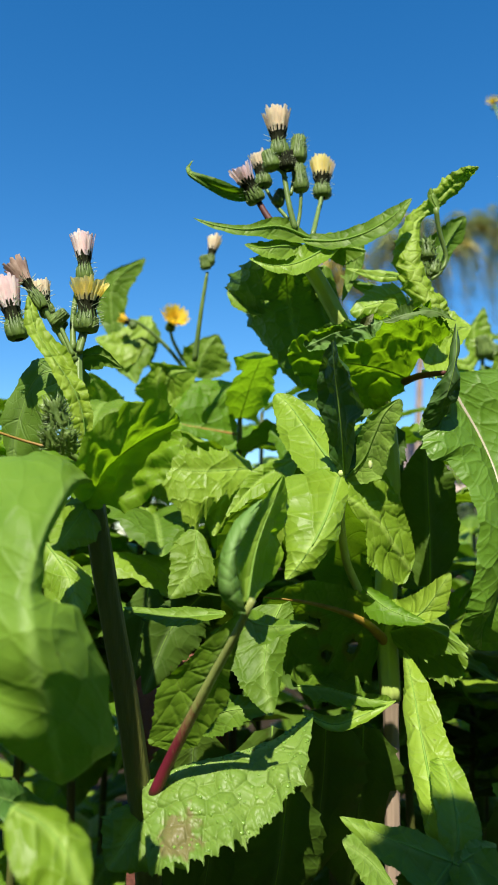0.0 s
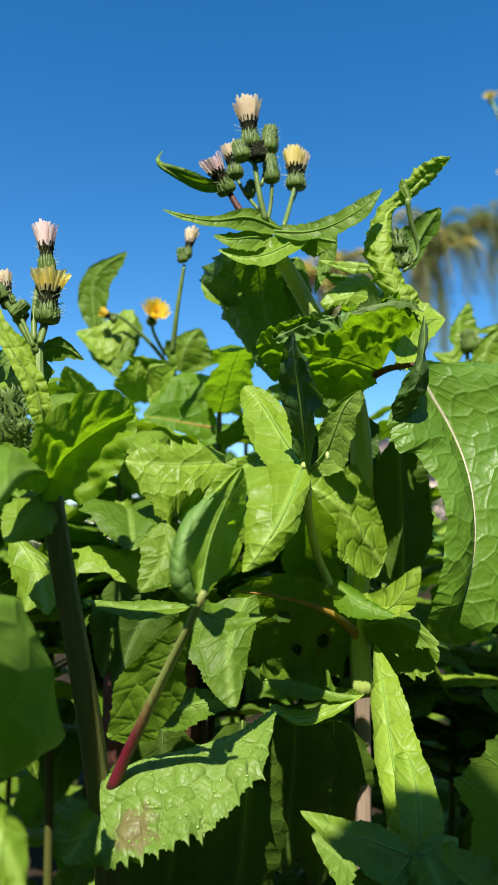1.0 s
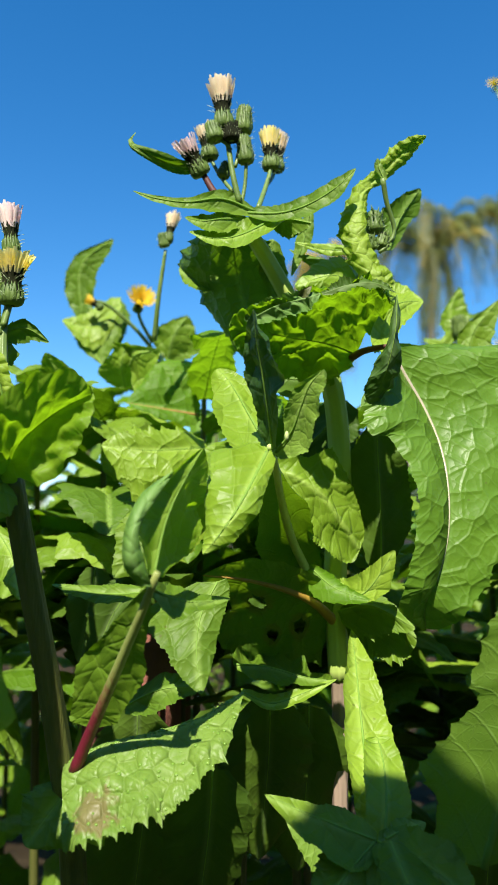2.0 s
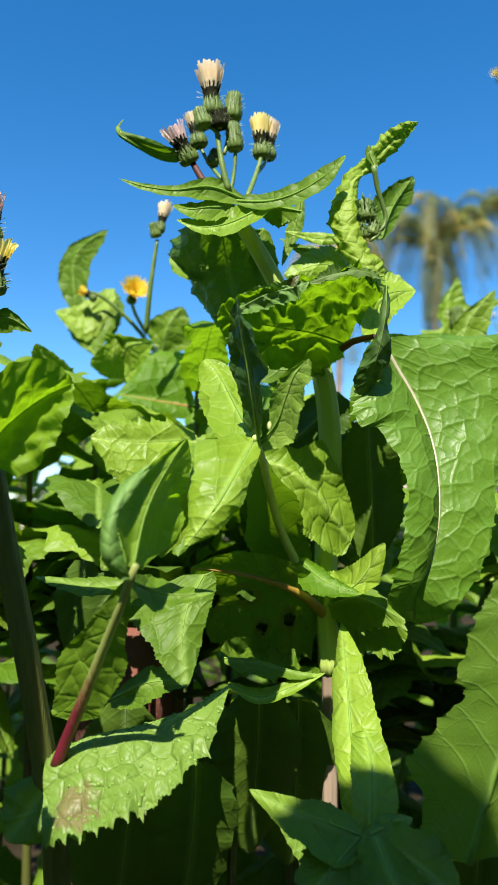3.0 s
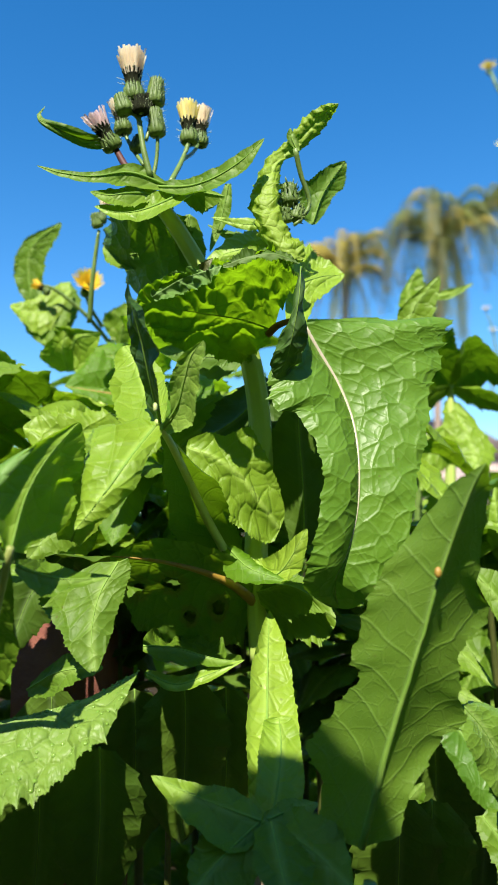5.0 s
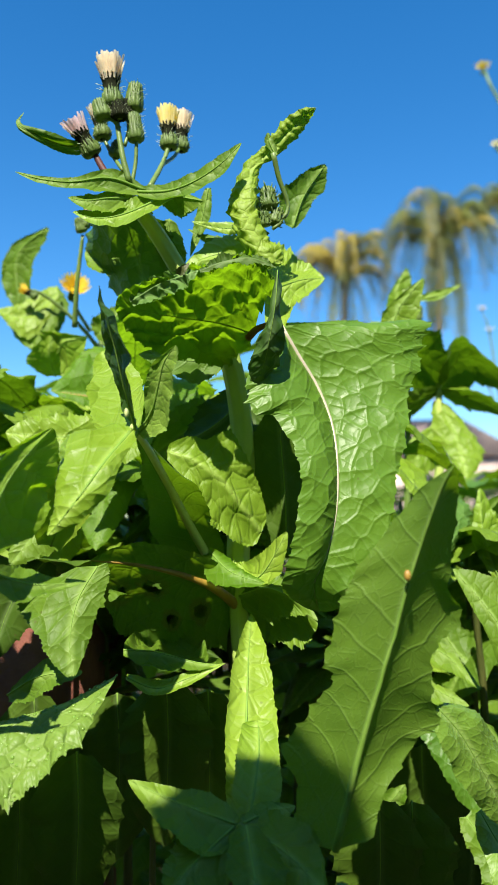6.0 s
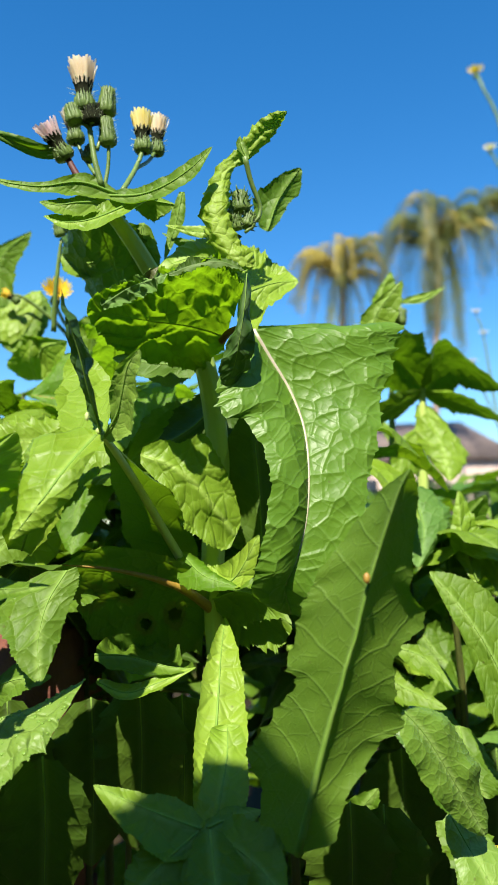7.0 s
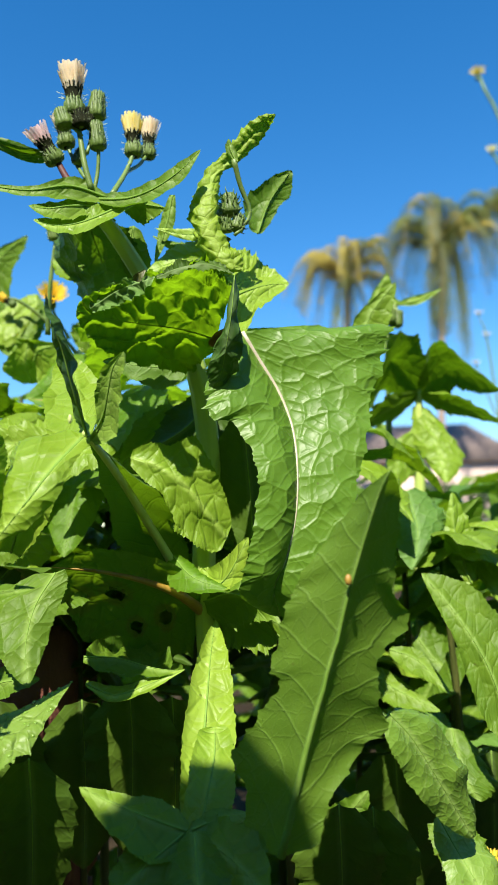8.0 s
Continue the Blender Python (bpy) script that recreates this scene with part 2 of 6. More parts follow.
BRACT = plain_material("bract_green", (0.05, 0.095, 0.017), (0.13, 0.20, 0.04), 0.5, 220.0, 0.5, 0.0004, spec=0.3)
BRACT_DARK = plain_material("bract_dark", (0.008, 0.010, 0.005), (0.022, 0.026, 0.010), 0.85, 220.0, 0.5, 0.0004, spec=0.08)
PETAL_CREAM = plain_material("petal_cream_pink", (0.86, 0.70, 0.50), (0.94, 0.88, 0.66), 0.55, 500.0, glow=(0.97, 0.88, 0.70), soft=0.55, island=1.0)
PETAL_YELLOW = plain_material("petal_pale_yellow", (0.92, 0.80, 0.18), (0.95, 0.92, 0.58), 0.55, 500.0, glow=(0.98, 0.88, 0.32), soft=0.60, island=1.0)
PETAL_PINK = plain_material("petal_pink", (0.90, 0.66, 0.66), (0.95, 0.90, 0.84), 0.55, 500.0, glow=(0.96, 0.78, 0.74), soft=0.45, island=1.0)
PETAL_GOLD = plain_material("petal_golden", (0.85, 0.56, 0.03), (0.90, 0.70, 0.08), 0.5, 300.0, glow=(0.95, 0.72, 0.04), soft=0.5)
PETAL_BROWN = plain_material("petal_withered", (0.28, 0.17, 0.12), (0.50, 0.36, 0.28), 0.6, 300.0)
HAIR = plain_material("hair_pale", (0.38, 0.46, 0.26), (0.52, 0.60, 0.40), 0.5, 300.0)
BLISTER = plain_material("leaf_blister_wet", (0.15, 0.29, 0.035), (0.23, 0.38, 0.065), 0.22, 300.0, 0.1, 0.0002, glow=(0.26, 0.46, 0.02))
SOIL = plain_material("soil_dark", (0.018, 0.013, 0.007), (0.042, 0.031, 0.018), 1.0, 6.0, 0.8, 0.02, spec=0.05)
BARK = plain_material("palm_bark", (0.22, 0.15, 0.11), (0.36, 0.27, 0.20), 0.8, 3.0, 0.8, 0.05)
FROND = plain_material("palm_frond_green", (0.09, 0.12, 0.02), (0.20, 0.21, 0.045), 0.45, 1.0, 0.2, 0.01, glow=(0.10, 0.16, 0.03))
FROND_DRY = plain_material("palm_frond_dry", (0.30, 0.24, 0.03), (0.44, 0.36, 0.06), 0.6, 1.0, 0.2, 0.01, glow=(0.4, 0.28, 0.06))
ROOF = plain_material("roof_brown", (0.12, 0.09, 0.08), (0.20, 0.15, 0.13), 0.8, 1.5, 0.5, 0.03)
PLASTER = plain_material("plaster_pinkish", (0.44, 0.33, 0.28), (0.52, 0.41, 0.36), 0.8, 2.0, 0.3, 0.01)
GLASS_DARK = plain_material("window_dark", (0.02, 0.025, 0.03), (0.04, 0.05, 0.06), 0.1, 1.0, 0.0, 0.01)
BRICK = plain_material("brick_red", (0.13, 0.040, 0.025), (0.22, 0.085, 0.055), 0.85, 30.0, 0.8, 0.003)
WALL = plain_material("blocker_wall_render", (0.16, 0.14, 0.12), (0.24, 0.21, 0.18), 0.9, 2.0, 0.4, 0.01)
HEDGE = plain_material("hedge_leaf", (0.035, 0.065, 0.018), (0.08, 0.12, 0.03), 0.5, 2.0, 0.2, 0.01, glow=(0.08, 0.14, 0.02))


# ---- builders ----
ORIGIN = {}


def thing(name, place, label, category, group="", kind=""):
    ob = new(name)
    ob.location = place
    ob.empty_display_size = 0.02
    ORIGIN[ob.name] = Vector(place)
    return tagged(ob, label, category, group, kind)


def part(name, bm, material, parent, label="", at=None):
    """Links a bmesh, given in world metres, as one mesh under a thing or a part."""
    base = ORIGIN[parent.name]
    at = Vector(at) if at is not None else base
    bmesh.ops.translate(bm, vec=-at, verts=bm.verts)
    mesh = bpy.data.meshes.new(name)
    bm.to_mesh(mesh)
    bm.free()
    mesh.materials.append(material)
    for p in mesh.polygons:
        p.use_smooth = True
    ob = new(name, mesh)
    ob.parent = parent
    ob.location = at - base
    ORIGIN[ob.name] = at
    return tagged(ob, label)


def spline(points, u):
    """A point of the smooth curve through the points, u from 0 to 1."""
    n = len(points) - 1
    x = min(max(u, 0.0), 1.0) * n
    i = min(int(x), n - 1)
    f = x - i
    p1, p2 = points[i], points[i + 1]
    p0 = points[i - 1] if i > 0 else p1 * 2 - p2
    p3 = points[i + 2] if i + 2 <= n else p2 * 2 - p1
    return 0.5 * ((p1 * 2) + (p2 - p0) * f + (p0 * 2 - p1 * 5 + p2 * 4 - p3) * f * f + (p1 * 3 - p0 - p2 * 3 + p3) * f ** 3)


def tube(bm, points, radii, rings=16, around=10, ridges=0, ridge=0.0):
    """A round tapered tube along a smooth curve, with optional ridges."""
    points = [Vector(p) for p in points]
    ref = Vector((0.31, 0.12, 0.94)).normalized()
    last = None
    for i in range(rings + 1):
        u = i / rings
        c = spline(points, u)
        d = (spline(points, min(u + 0.01, 1)) - spline(points, max(u - 0.01, 0))).normalized()
        a = d.cross(ref if abs(d.dot(ref)) < 0.95 else Vector((1, 0, 0))).normalized()
        b = d.cross(a)
        x = u * (len(radii) - 1)
        j = min(int(x), len(radii) - 2)
        r = radii[j] * (1 - x + j) + radii[j + 1] * (x - j)
        ring = []
        for k in range(around):
            t = 2 * math.pi * k / around
            rr = r * (1 + ridge * math.cos(ridges * t))
            ring.append(bm.verts.new(c + (a * math.cos(t) + b * math.sin(t)) * rr))
        if last:
            for k in range(around):
                bm.faces.new((last[k], last[(k + 1) % around], ring[(k + 1) % around], ring[k]))
        else:
            bm.faces.new(ring[::-1])
        last = ring
    bm.faces.new(last)
    return bm


def leaf(plant, rib, sides, mat=None, teeth=11, tooth=0.16, pucker=0.10, bow=(0.12, 0.12), wave=0.05, base=0.35, taper=0.75,
         rib_r=0.0004, rib_mat=None, seed=0, grain=110.0, fine=True, dense=1, holes=(), pleat=None, name="leaf", label=""):
    """A leaf: a midrib through the points rib, and blades on both sides. sides: (u, left edge, right edge), the edges as
    offsets from the rib. teeth and tooth: toothed margin. pucker: relief between the veins. bow: how far each half bulges.
    pleat: spacing and depth of ridges, and how they run along and across the blade."""
    rng = random.Random(seed * 7919 + 13)
    mat = mat or LEAF
    rib = [Vector(p) for p in rib]
    st = [(u, Vector(l), Vector(r)) for u, l, r in sides]
    nu, nv = (84, 9) if fine else (36, 5)
    length = sum((spline(rib, (i + 1) / 20) - spline(rib, i / 20)).length for i in range(20))
    nu, nv = nu * dense, nv * dense
    rows = []
    ph = [rng.random() * 10 for _ in range(4)]
    jag = [[rng.uniform(0.45, 1.25) for _ in range(teeth + 2)] for _ in range(2)]
    off = Vector((rng.random() * 50, rng.random() * 50, 0))

    def edge(u, h):
        if u <= st[0][0]:
            f = base + (1 - base) * math.sin(0.5 * math.pi * u / max(st[0][0], 1e-4))
            return st[0][1 + h] * f
        if u >= st[-1][0]:
            f = (1 - u) / (1 - st[-1][0] + 1e-6)
            return st[-1][1 + h] * max(f, 0.0) ** taper
        for i in range(len(st) - 1):
            if st[i][0] <= u <= st[i + 1][0]:
                f = (u - st[i][0]) / (st[i + 1][0] - st[i][0])
                f = f * f * (3 - 2 * f)
                return st[i][1 + h].lerp(st[i + 1][1 + h], f)

    bm = bmesh.new()
    uvl = bm.loops.layers.uv.new("UVMap")
    where = {}
    for i in range(nu + 1):
        u = i / nu
        c = spline(rib, u)
        tan = (spline(rib, min(u + 0.02, 1)) - spline(rib, max(u - 0.02, 0))).normalized()
        row = []
        halves = []
        for h in (0, 1):
            s = edge(u, h)
            x = u * teeth
            saw = (x - int(x)) ** 2.6
            spine = 0.05 if fine and tooth > 0.04 and i % (3 * dense) == 2 else 0.0
            grow = 1 + tooth * jag[h][int(x)] * (saw - 0.35) * min(1.0, u * 8) + spine * rng.uniform(0.2, 1.0)
            n = tan.cross(s)
            n = n.normalized() if n.length > 1e-9 else Vector((0, 0, 1))
            if h == 0:
                n = -n
            halves.append((s, n, grow))
        order = [(0, k / nv) for k in range(nv, 0, -1)] + [(0, 0.0)] + [(1, k / nv) for k in range(1, nv + 1)]
        for h, v in order:
            s, n, grow = halves[h]
            w = s.length
            out_ = s * v * (1 + (grow - 1) * v ** 3)
            phase = (u * length - v * w * 0.85) / SPACING
            between = abs(math.sin(math.pi * phase)) ** 0.7
            p = c + out_
            q = Vector((u * 6 + off.x, v * 3 * (1 if h else -1) + off.y, 0.3))
            z = bow[h] * w * 4 * v * (1 - v)
            amp = pucker * min(w, 0.016)
            q2 = Vector((u * length * grain, v * w * grain * (1 if h else -1), off.x))
            z += amp * (between - 0.5) * min(1, v * 3) * (1 - 0.5 * v) * 0.18
            z += amp * 0.6 * (noise.noise(q2) + 0.5 * noise.noise(q2 * 0.4)) * min(1, v * 3)
            z += wave * w * v ** 2 * (math.sin(u * 23 + ph[h]) * 0.6 + math.sin(u * 41 + ph[h + 2]) * 0.4 + 1.4 * noise.noise(q * 0.7))
            if pleat:
                run = (pleat[2] * u * length + pleat[3] * v * w) / pleat[0] + 0.9 * noise.noise(q2 * 0.45)
                z += pleat[1] * (abs(math.sin(math.pi * run)) - 0.6) * min(1, v * 4) * (1 + 0.6 * noise.noise(q2 * 0.3))
            vert = bm.verts.new(p + n * z)
            where[vert] = (u, v if h else -v, u * length, v * w if h else -v * w)
            row.append(vert)
        rows.append(row)
    for a, b in zip(rows, rows[1:]):
        for k in range(len(a) - 1):
            quad = (a[k], a[k + 1], b[k + 1], b[k])
            cu = sum(where[x][0] for x in quad) / 4
            cv = sum(where[x][1] for x in quad) / 4
            if any(((cu - hu) / hr) ** 2 + ((cv - hv) / (hr * 2.5)) ** 2 < 1 + 0.5 * noise.noise(Vector((cu * 40, cv * 14, hr * 90))) for hu, hv, hr in holes):
                continue
            f = bm.faces.new(quad)
            for loop in f.loops:
                loop[uvl].uv = where[loop.vert][2:]
    ob = part(name, bm, mat, plant, label, rib[0])
    if rib_r:
        bm = bmesh.new()
        tube(bm, rib, [rib_r * 1.1, rib_r * 0.7, rib_r * 0.4, rib_r * 0.08], 24 if fine else 10, 8 if fine else 5)
        part("midrib", bm, rib_mat or RIB, ob, at=rib[0])
    return ob


def stem(plant, points, radii, mat=None, name="stem", label="", ridges=7, ridge=0.07, rings=40, around=28):
    bm = bmesh.new()
    tube(bm, points, radii, rings, around, ridges, ridge)
    return part(name, bm, mat or STEM, plant, label, points[0])


def lathe_bracts(bm, base, axis, length, profile, count, rng, lift=0.10):
    """Overlapping narrow bracts round a swollen head: profile is (height, radius) pairs of unit length."""
    axis = Vector(axis).normalized()
    a = axis.orthogonal().normalized()
    b = axis.cross(a)
    prof = [Vector((h * length, r * length, 0)) for h, r in profile]
    m = 9
    for layer in range(2):
        n = count - layer * 3
        for k in range(n):
            t0 = 2 * math.pi * (k + 0.5 * layer) / n + rng.uniform(-0.05, 0.05)
            half = math.pi / n * 1.08
            top = 1.0 if layer == 0 else rng.uniform(0.45, 0.7)
            prev = None
            for i in range(m + 1):
                q = spline(prof, i / m * top)
                w = half * (1 - 0.75 * (i / m) ** 3)
                rr = q.y * (1 + lift * layer)
                row = []
                for d, e in ((-1, 0.90), (0, 1.05), (1, 0.90)):
                    t = t0 + d * w
                    row.append(bm.verts.new(Vector(base) + axis * q.x + (a * math.cos(t) + b * math.sin(t)) * rr * e))
                if prev:
                    for j in range(2):
                        bm.faces.new((prev[j], prev[j + 1], row[j + 1], row[j]))
                prev = row
    return a, b


def flower_head(plant, base, axis, size, petals, seed=1, bract=None, open_=0.0, rays=34, ray_len=0.50, name="flower_head", label="", hairs=26, fat=1.0):
    """A closed or half-open head: swollen green bracts, a narrower neck and a brush of strap-shaped rays."""
    rng = random.Random(seed * 31 + 5)
    base, axis = Vector(base), Vector(axis).normalized()
    bm = bmesh.new()
    prof = [(0.0, 0.07), (0.03, 0.15), (0.13, 0.18), (0.26, 0.165), (0.37, 0.13), (0.44, 0.12)]
    prof = [(h, r * fat) for h, r in prof]
    a, b = lathe_bracts(bm, base, axis, size, prof, 15, rng)
    head = part(name, bm, bract or BRACT, plant, label, base)
    bm = bmesh.new()
    core = [base + axis * size * h for h in (0.0, 0.22, 0.42, 0.55)]
    tube(bm, core, [0.07 * size, 0.16 * size * fat, 0.11 * size * fat, 0.15 * size * fat], 9, 14, 7, 0.06)
    lathe_bracts(bm, base, axis, size, [(h, r * fat) for h, r in ((0.30, 0.13), (0.42, 0.13), (0.52, 0.16), (0.60, 0.19))], 13, rng)
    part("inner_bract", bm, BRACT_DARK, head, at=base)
    bm = bmesh.new()
    for k in range(rays):
        t = 2 * math.pi * (k * 0.618)
        ring = 0.35 + 0.65 * math.sqrt((k + 0.5) / rays)
        r0, r1 = 0.15 * size * ring * fat, (0.26 + open_) * size * ring * (0.4 + 0.6 * fat)
        d = a * math.cos(t) + b * math.sin(t)
        side = axis.cross(d)
        up = ray_len * size * rng.uniform(0.76, 1.0)
        w = 0.042 * size
        turn = rng.uniform(0.92, 1.03)
        prev = None
        for i in range(6):
            f = i / 5
            c = base + axis * (0.50 * size + up * f * (1 - 0.3 * open_)) + d * (r0 + (r1 - r0) * f ** 1.2) * turn
            ww = w * (0.6 + 0.55 * f) * (0.5 if i == 5 else 1.0)
            row = [bm.verts.new(c - side * ww), bm.verts.new(c + d * w * 0.6), bm.verts.new(c + side * ww)]
            if prev:
                for j in range(2):
                    bm.faces.new((prev[j], prev[j + 1], row[j + 1], row[j]))
            prev = row
    part("ray_floret", bm, petals, head, at=base)
    if hairs:
        bm = bmesh.new()
        for _ in range(hairs):
            t, h = rng.random() * 6.283, rng.uniform(0.05, 0.6)
            d = (a * math.cos(t) + b * math.sin(t))
            p = base + axis * size * h + d * size * 0.15 * fat
            q = p + (d + axis * 0.4 + Vector((rng.uniform(-.4, .4), rng.uniform(-.4, .4), 0))) * size * 0.11
            tube(bm, [p, q], [size * 0.008, size * 0.003], 1, 4)
        part("bristle", bm, HAIR, head, at=base)
    return head


def bud(plant, base, axis, size, seed=1, bract=None, hairs=64, fat=1.0, spines=0, name="flower_bud"):
    """A barrel-shaped closed bud of overlapping bracts."""
    rng = random.Random(seed * 17 + 3)
    base, axis = Vector(base), Vector(axis).normalized()
    bm = bmesh.new()
    prof = [(0.0, 0.12), (0.04, 0.28), (0.22, 0.34), (0.6, 0.29), (0.9, 0.28), (1.0, 0.21), (0.97, 0.08)]
    a, b = lathe_bracts(bm, base, axis, size, [(h, r * fat) for h, r in prof], 13, rng, 0.12)
    head = part(name, bm, bract or BRACT, plant, "", base)
    bm = bmesh.new()
    tube(bm, [base, base + axis * size * 0.2, base + axis * size * 0.6, base + axis * size * 0.93], [0.10 * size, 0.29 * size * fat, 0.27 * size * fat, 0.22 * size * fat], 8, 10)
    part("bud_core", bm, BRACT, head, at=base)
    bm = bmesh.new()
    for _ in range(hairs):
        t, h = rng.random() * 6.283, rng.uniform(0.05, 0.9)
        d = (a * math.cos(t) + b * math.sin(t))
        p = base + axis * size * h + d * size * 0.30 * fat
        q = p + (d + axis * 0.5 + Vector((rng.uniform(-.4, .4), rng.uniform(-.4, .4), 0))) * size * 0.15
        tube(bm, [p, q], [size * 0.009, size * 0.003], 1, 4)
    part("bristle", bm, HAIR, head, at=base)
    if spines:
        bm = bmesh.new()
        for k in range(spines):
            t, h = k * 2.4 + rng.uniform(-0.3, 0.3), 0.05 + 0.93 * (k + 0.5) / spines
            d = a * math.cos(t) + b * math.sin(t)
            p = base + axis * size * h + d * size * fat * (0.30 if h < 0.85 else 0.16)
            tip = p + (d * (1.15 - 0.8 * h) + axis * (0.35 + 0.6 * h)).normalized() * size * rng.uniform(0.24, 0.40)
            bend = (p + tip) / 2 + d * size * 0.05
            tube(bm, [p, bend, tip], [size * 0.045, size * 0.028, size * 0.004], 4, 5)
        part("spine", bm, STALK, head, at=base)
    return head


def stalk(plant, points, r0, r1, mat=None, name="stalk"):
    bm = bmesh.new()
    tube(bm, points, [r0, (r0 + r1) / 2, r1], 14, 9)
    return part(name, bm, mat or STALK, plant, "", points[0])


# ---- ground ----
bm = bmesh.new()
n_ring, radii_ring = 48, [0.0, 0.4, 0.8, 1.5, 3, 6, 12, 30, 80, 250, 800, 2500]
last = None
for r in radii_ring:
    if r == 0.0:
        last = [bm.verts.new((0, 0.4, 0))]
        continue
    ring = []
    for k in range(n_ring):
        a = 2 * math.pi * k / n_ring
        x, y = r * math.cos(a), 0.4 + r * math.sin(a)
        ring.append(bm.verts.new((x, y, 0.03 * noise.noise(Vector((x * 3, y * 3, 0))) if r < 20 else 0.0)))
    for k in range(n_ring):
        if len(last) == 1:
            bm.faces.new((last[0], ring[k], ring[(k + 1) % n_ring]))
        else:
            bm.faces.new((last[k], ring[k], ring[(k + 1) % n_ring], last[(k + 1) % n_ring]))
    last = ring
mesh = bpy.data.meshes.new("ground")
bm.to_mesh(mesh)
bm.free()
mesh.materials.append(SOIL)
tagged(new("ground", mesh), "dark bare garden soil under the weeds", "ground", kind="structure")


# ---- far palms ----
def palm(place, height, crown, lean, fronds, hanging, dry, seed, label):
    rng = random.Random(seed)
    p = thing("palm_tree", place, label, "palm tree", "palms")
    x, y, z = place
    top = Vector((x + lean, y, height))
    bm = bmesh.new()
    tube(bm, [Vector(place), Vector((x + lean * 0.4, y, height * 0.5)), top], [0.24, 0.19, 0.17, 0.20], 30, 14, 9, 0.05)
    part("trunk", bm, BARK, p, at=place)
    for k in range(fronds):
        a = 2 * math.pi * k * 0.382 + rng.uniform(-0.3, 0.3)
        skirt = k >= fronds - hanging
        hang = rng.uniform(0.0, 0.6)
        ln = crown * rng.uniform(0.75, 1.1)
        d = Vector((math.cos(a), math.sin(a), 0))
        if skirt:
            pts_ = [top, top + d * 0.5 - Vector((0, 0, 0.2)), top + d * rng.uniform(0.7, 1.2) - Vector((0, 0, ln * 0.6)), top + d * rng.uniform(0.5, 1.2) - Vector((0, 0, ln * rng.uniform(1.1, 1.6)))]
        else:
            rise = ln * (0.60 - 0.75 * hang)
            pts_ = [top, top + d * ln * 0.28 + Vector((0, 0, rise * 0.8)), top + d * ln * 0.58 + Vector((0, 0, rise * 0.8)), top + d * ln * rng.uniform(0.72, 0.92) + Vector((0, 0, rise * 0.2 - ln * rng.uniform(0.25, 0.75)))]
        bm = bmesh.new()
        tube(bm, pts_, [0.03, 0.02, 0.008], 8, 5)
        for i in range(36):
            u = 0.12 + 0.87 * i / 36
            c = spline(pts_, u)
            tan_ = (spline(pts_, min(1, u + 0.03)) - c).normalized()
            side0 = tan_.cross(Vector((0.1, 0.2, 1))).normalized()
            for sgn in (-1, 1):
                l2 = 0.21 * crown * rng.uniform(0.6, 1.2)
                tip = c + (side0 * sgn * 0.45 + tan_ * 0.45 + Vector((0, 0, -0.75))) * l2
                mid = c + (side0 * sgn * 0.7 + tan_ * 0.3) * l2 * 0.4
                w = tan_ * 0.028
                v_ = [bm.verts.new(q) for q in (c - w, c + w, mid + w, mid - w, tip)]
                bm.faces.new(v_[:4])
                bm.faces.new((v_[3], v_[2], v_[4]))
        old = not skirt and rng.random() < dry
        part("frond", bm, FROND_DRY if old else FROND, p, "dry yellow frond" if old else "", at=top)
    return p


palm((8.95, 40.0, 0.0), 16.4, 4.4, 1.0, 58, 20, 0.25, 4, "tall palm with arching olive fronds over a dark hanging skirt")
palm((4.05, 41.0, 0.0), 14.9, 4.2, 0.6, 38, 7, 0.8, 9, "palm with arching yellowed fronds")
palm((16.25, 46.0, 0.0), 20.21, 4.4, 0.3, 40, 8, 0.15, 6, "tall palm with dark green fronds")


# ---- far house ----
house = thing("house", (9.5, 48.0, 0.0), "pinkish rendered house with a brown pitched roof", "house")
bm = bmesh.new()
bmesh.ops.create_cube(bm, size=1.0, matrix=Matrix.Translation((9.5, 48.0, 2.4)) @ Matrix.Diagonal((11.0, 6.0, 4.8, 1)))
part("wall", bm, PLASTER, house)
bm = bmesh.new()
x0, x1, y0, y1, z0, z1 = 3.6, 15.4, 44.6, 51.4, 4.7, 7.4
vs = [bm.verts.new(q) for q in ((x0, y0, z0), (x1, y0, z0), (x1, y1, z0), (x0, y1, z0), (x0 + 2.8, 48, z1), (x1 - 2.8, 48, z1))]
for f in ((0, 1, 5, 4), (2, 3, 4, 5), (1, 2, 5), (3, 0, 4), (3, 2, 1, 0)):
    bm.faces.new([vs[i] for i in f])
part("roof", bm, ROOF, house)
for wx in (6.0, 9.5, 13.0):
    bm = bmesh.new()
    bmesh.ops.create_cube(bm, size=1.0, matrix=Matrix.Translation((wx, 44.98, 2.9)) @ Matrix.Diagonal((1.3, 0.1, 1.4, 1)))
    part("window", bm, GLASS_DARK, house)


# ---- far hedge ----
rng = random.Random(77)
verts, faces = [], []
for _ in range(9000):
    x = rng.uniform(-14, 18)
    top_z = 1.25 + 0.35 * noise.noise(Vector((x * 0.8, 3.1, 0)))
    c = Vector((x, 12 + rng.uniform(-0.5, 0.5), top_z * (1 - rng.random() ** 2)))
    a = Vector((rng.gauss(0, 1), rng.gauss(0, 1), rng.gauss(0, 1))).normalized() * 0.09
    b = a.cross(Vector((rng.gauss(0, 1), rng.gauss(0, 1), rng.gauss(0, 1)))).normalized() * 0.04
    n0 = len(verts)
    verts += [c - a, c + b, c + a, c - b]
    faces.append((n0, n0 + 1, n0 + 2, n0 + 3))
mesh = bpy.data.meshes.new("hedge")
mesh.from_pydata(verts, [], faces)
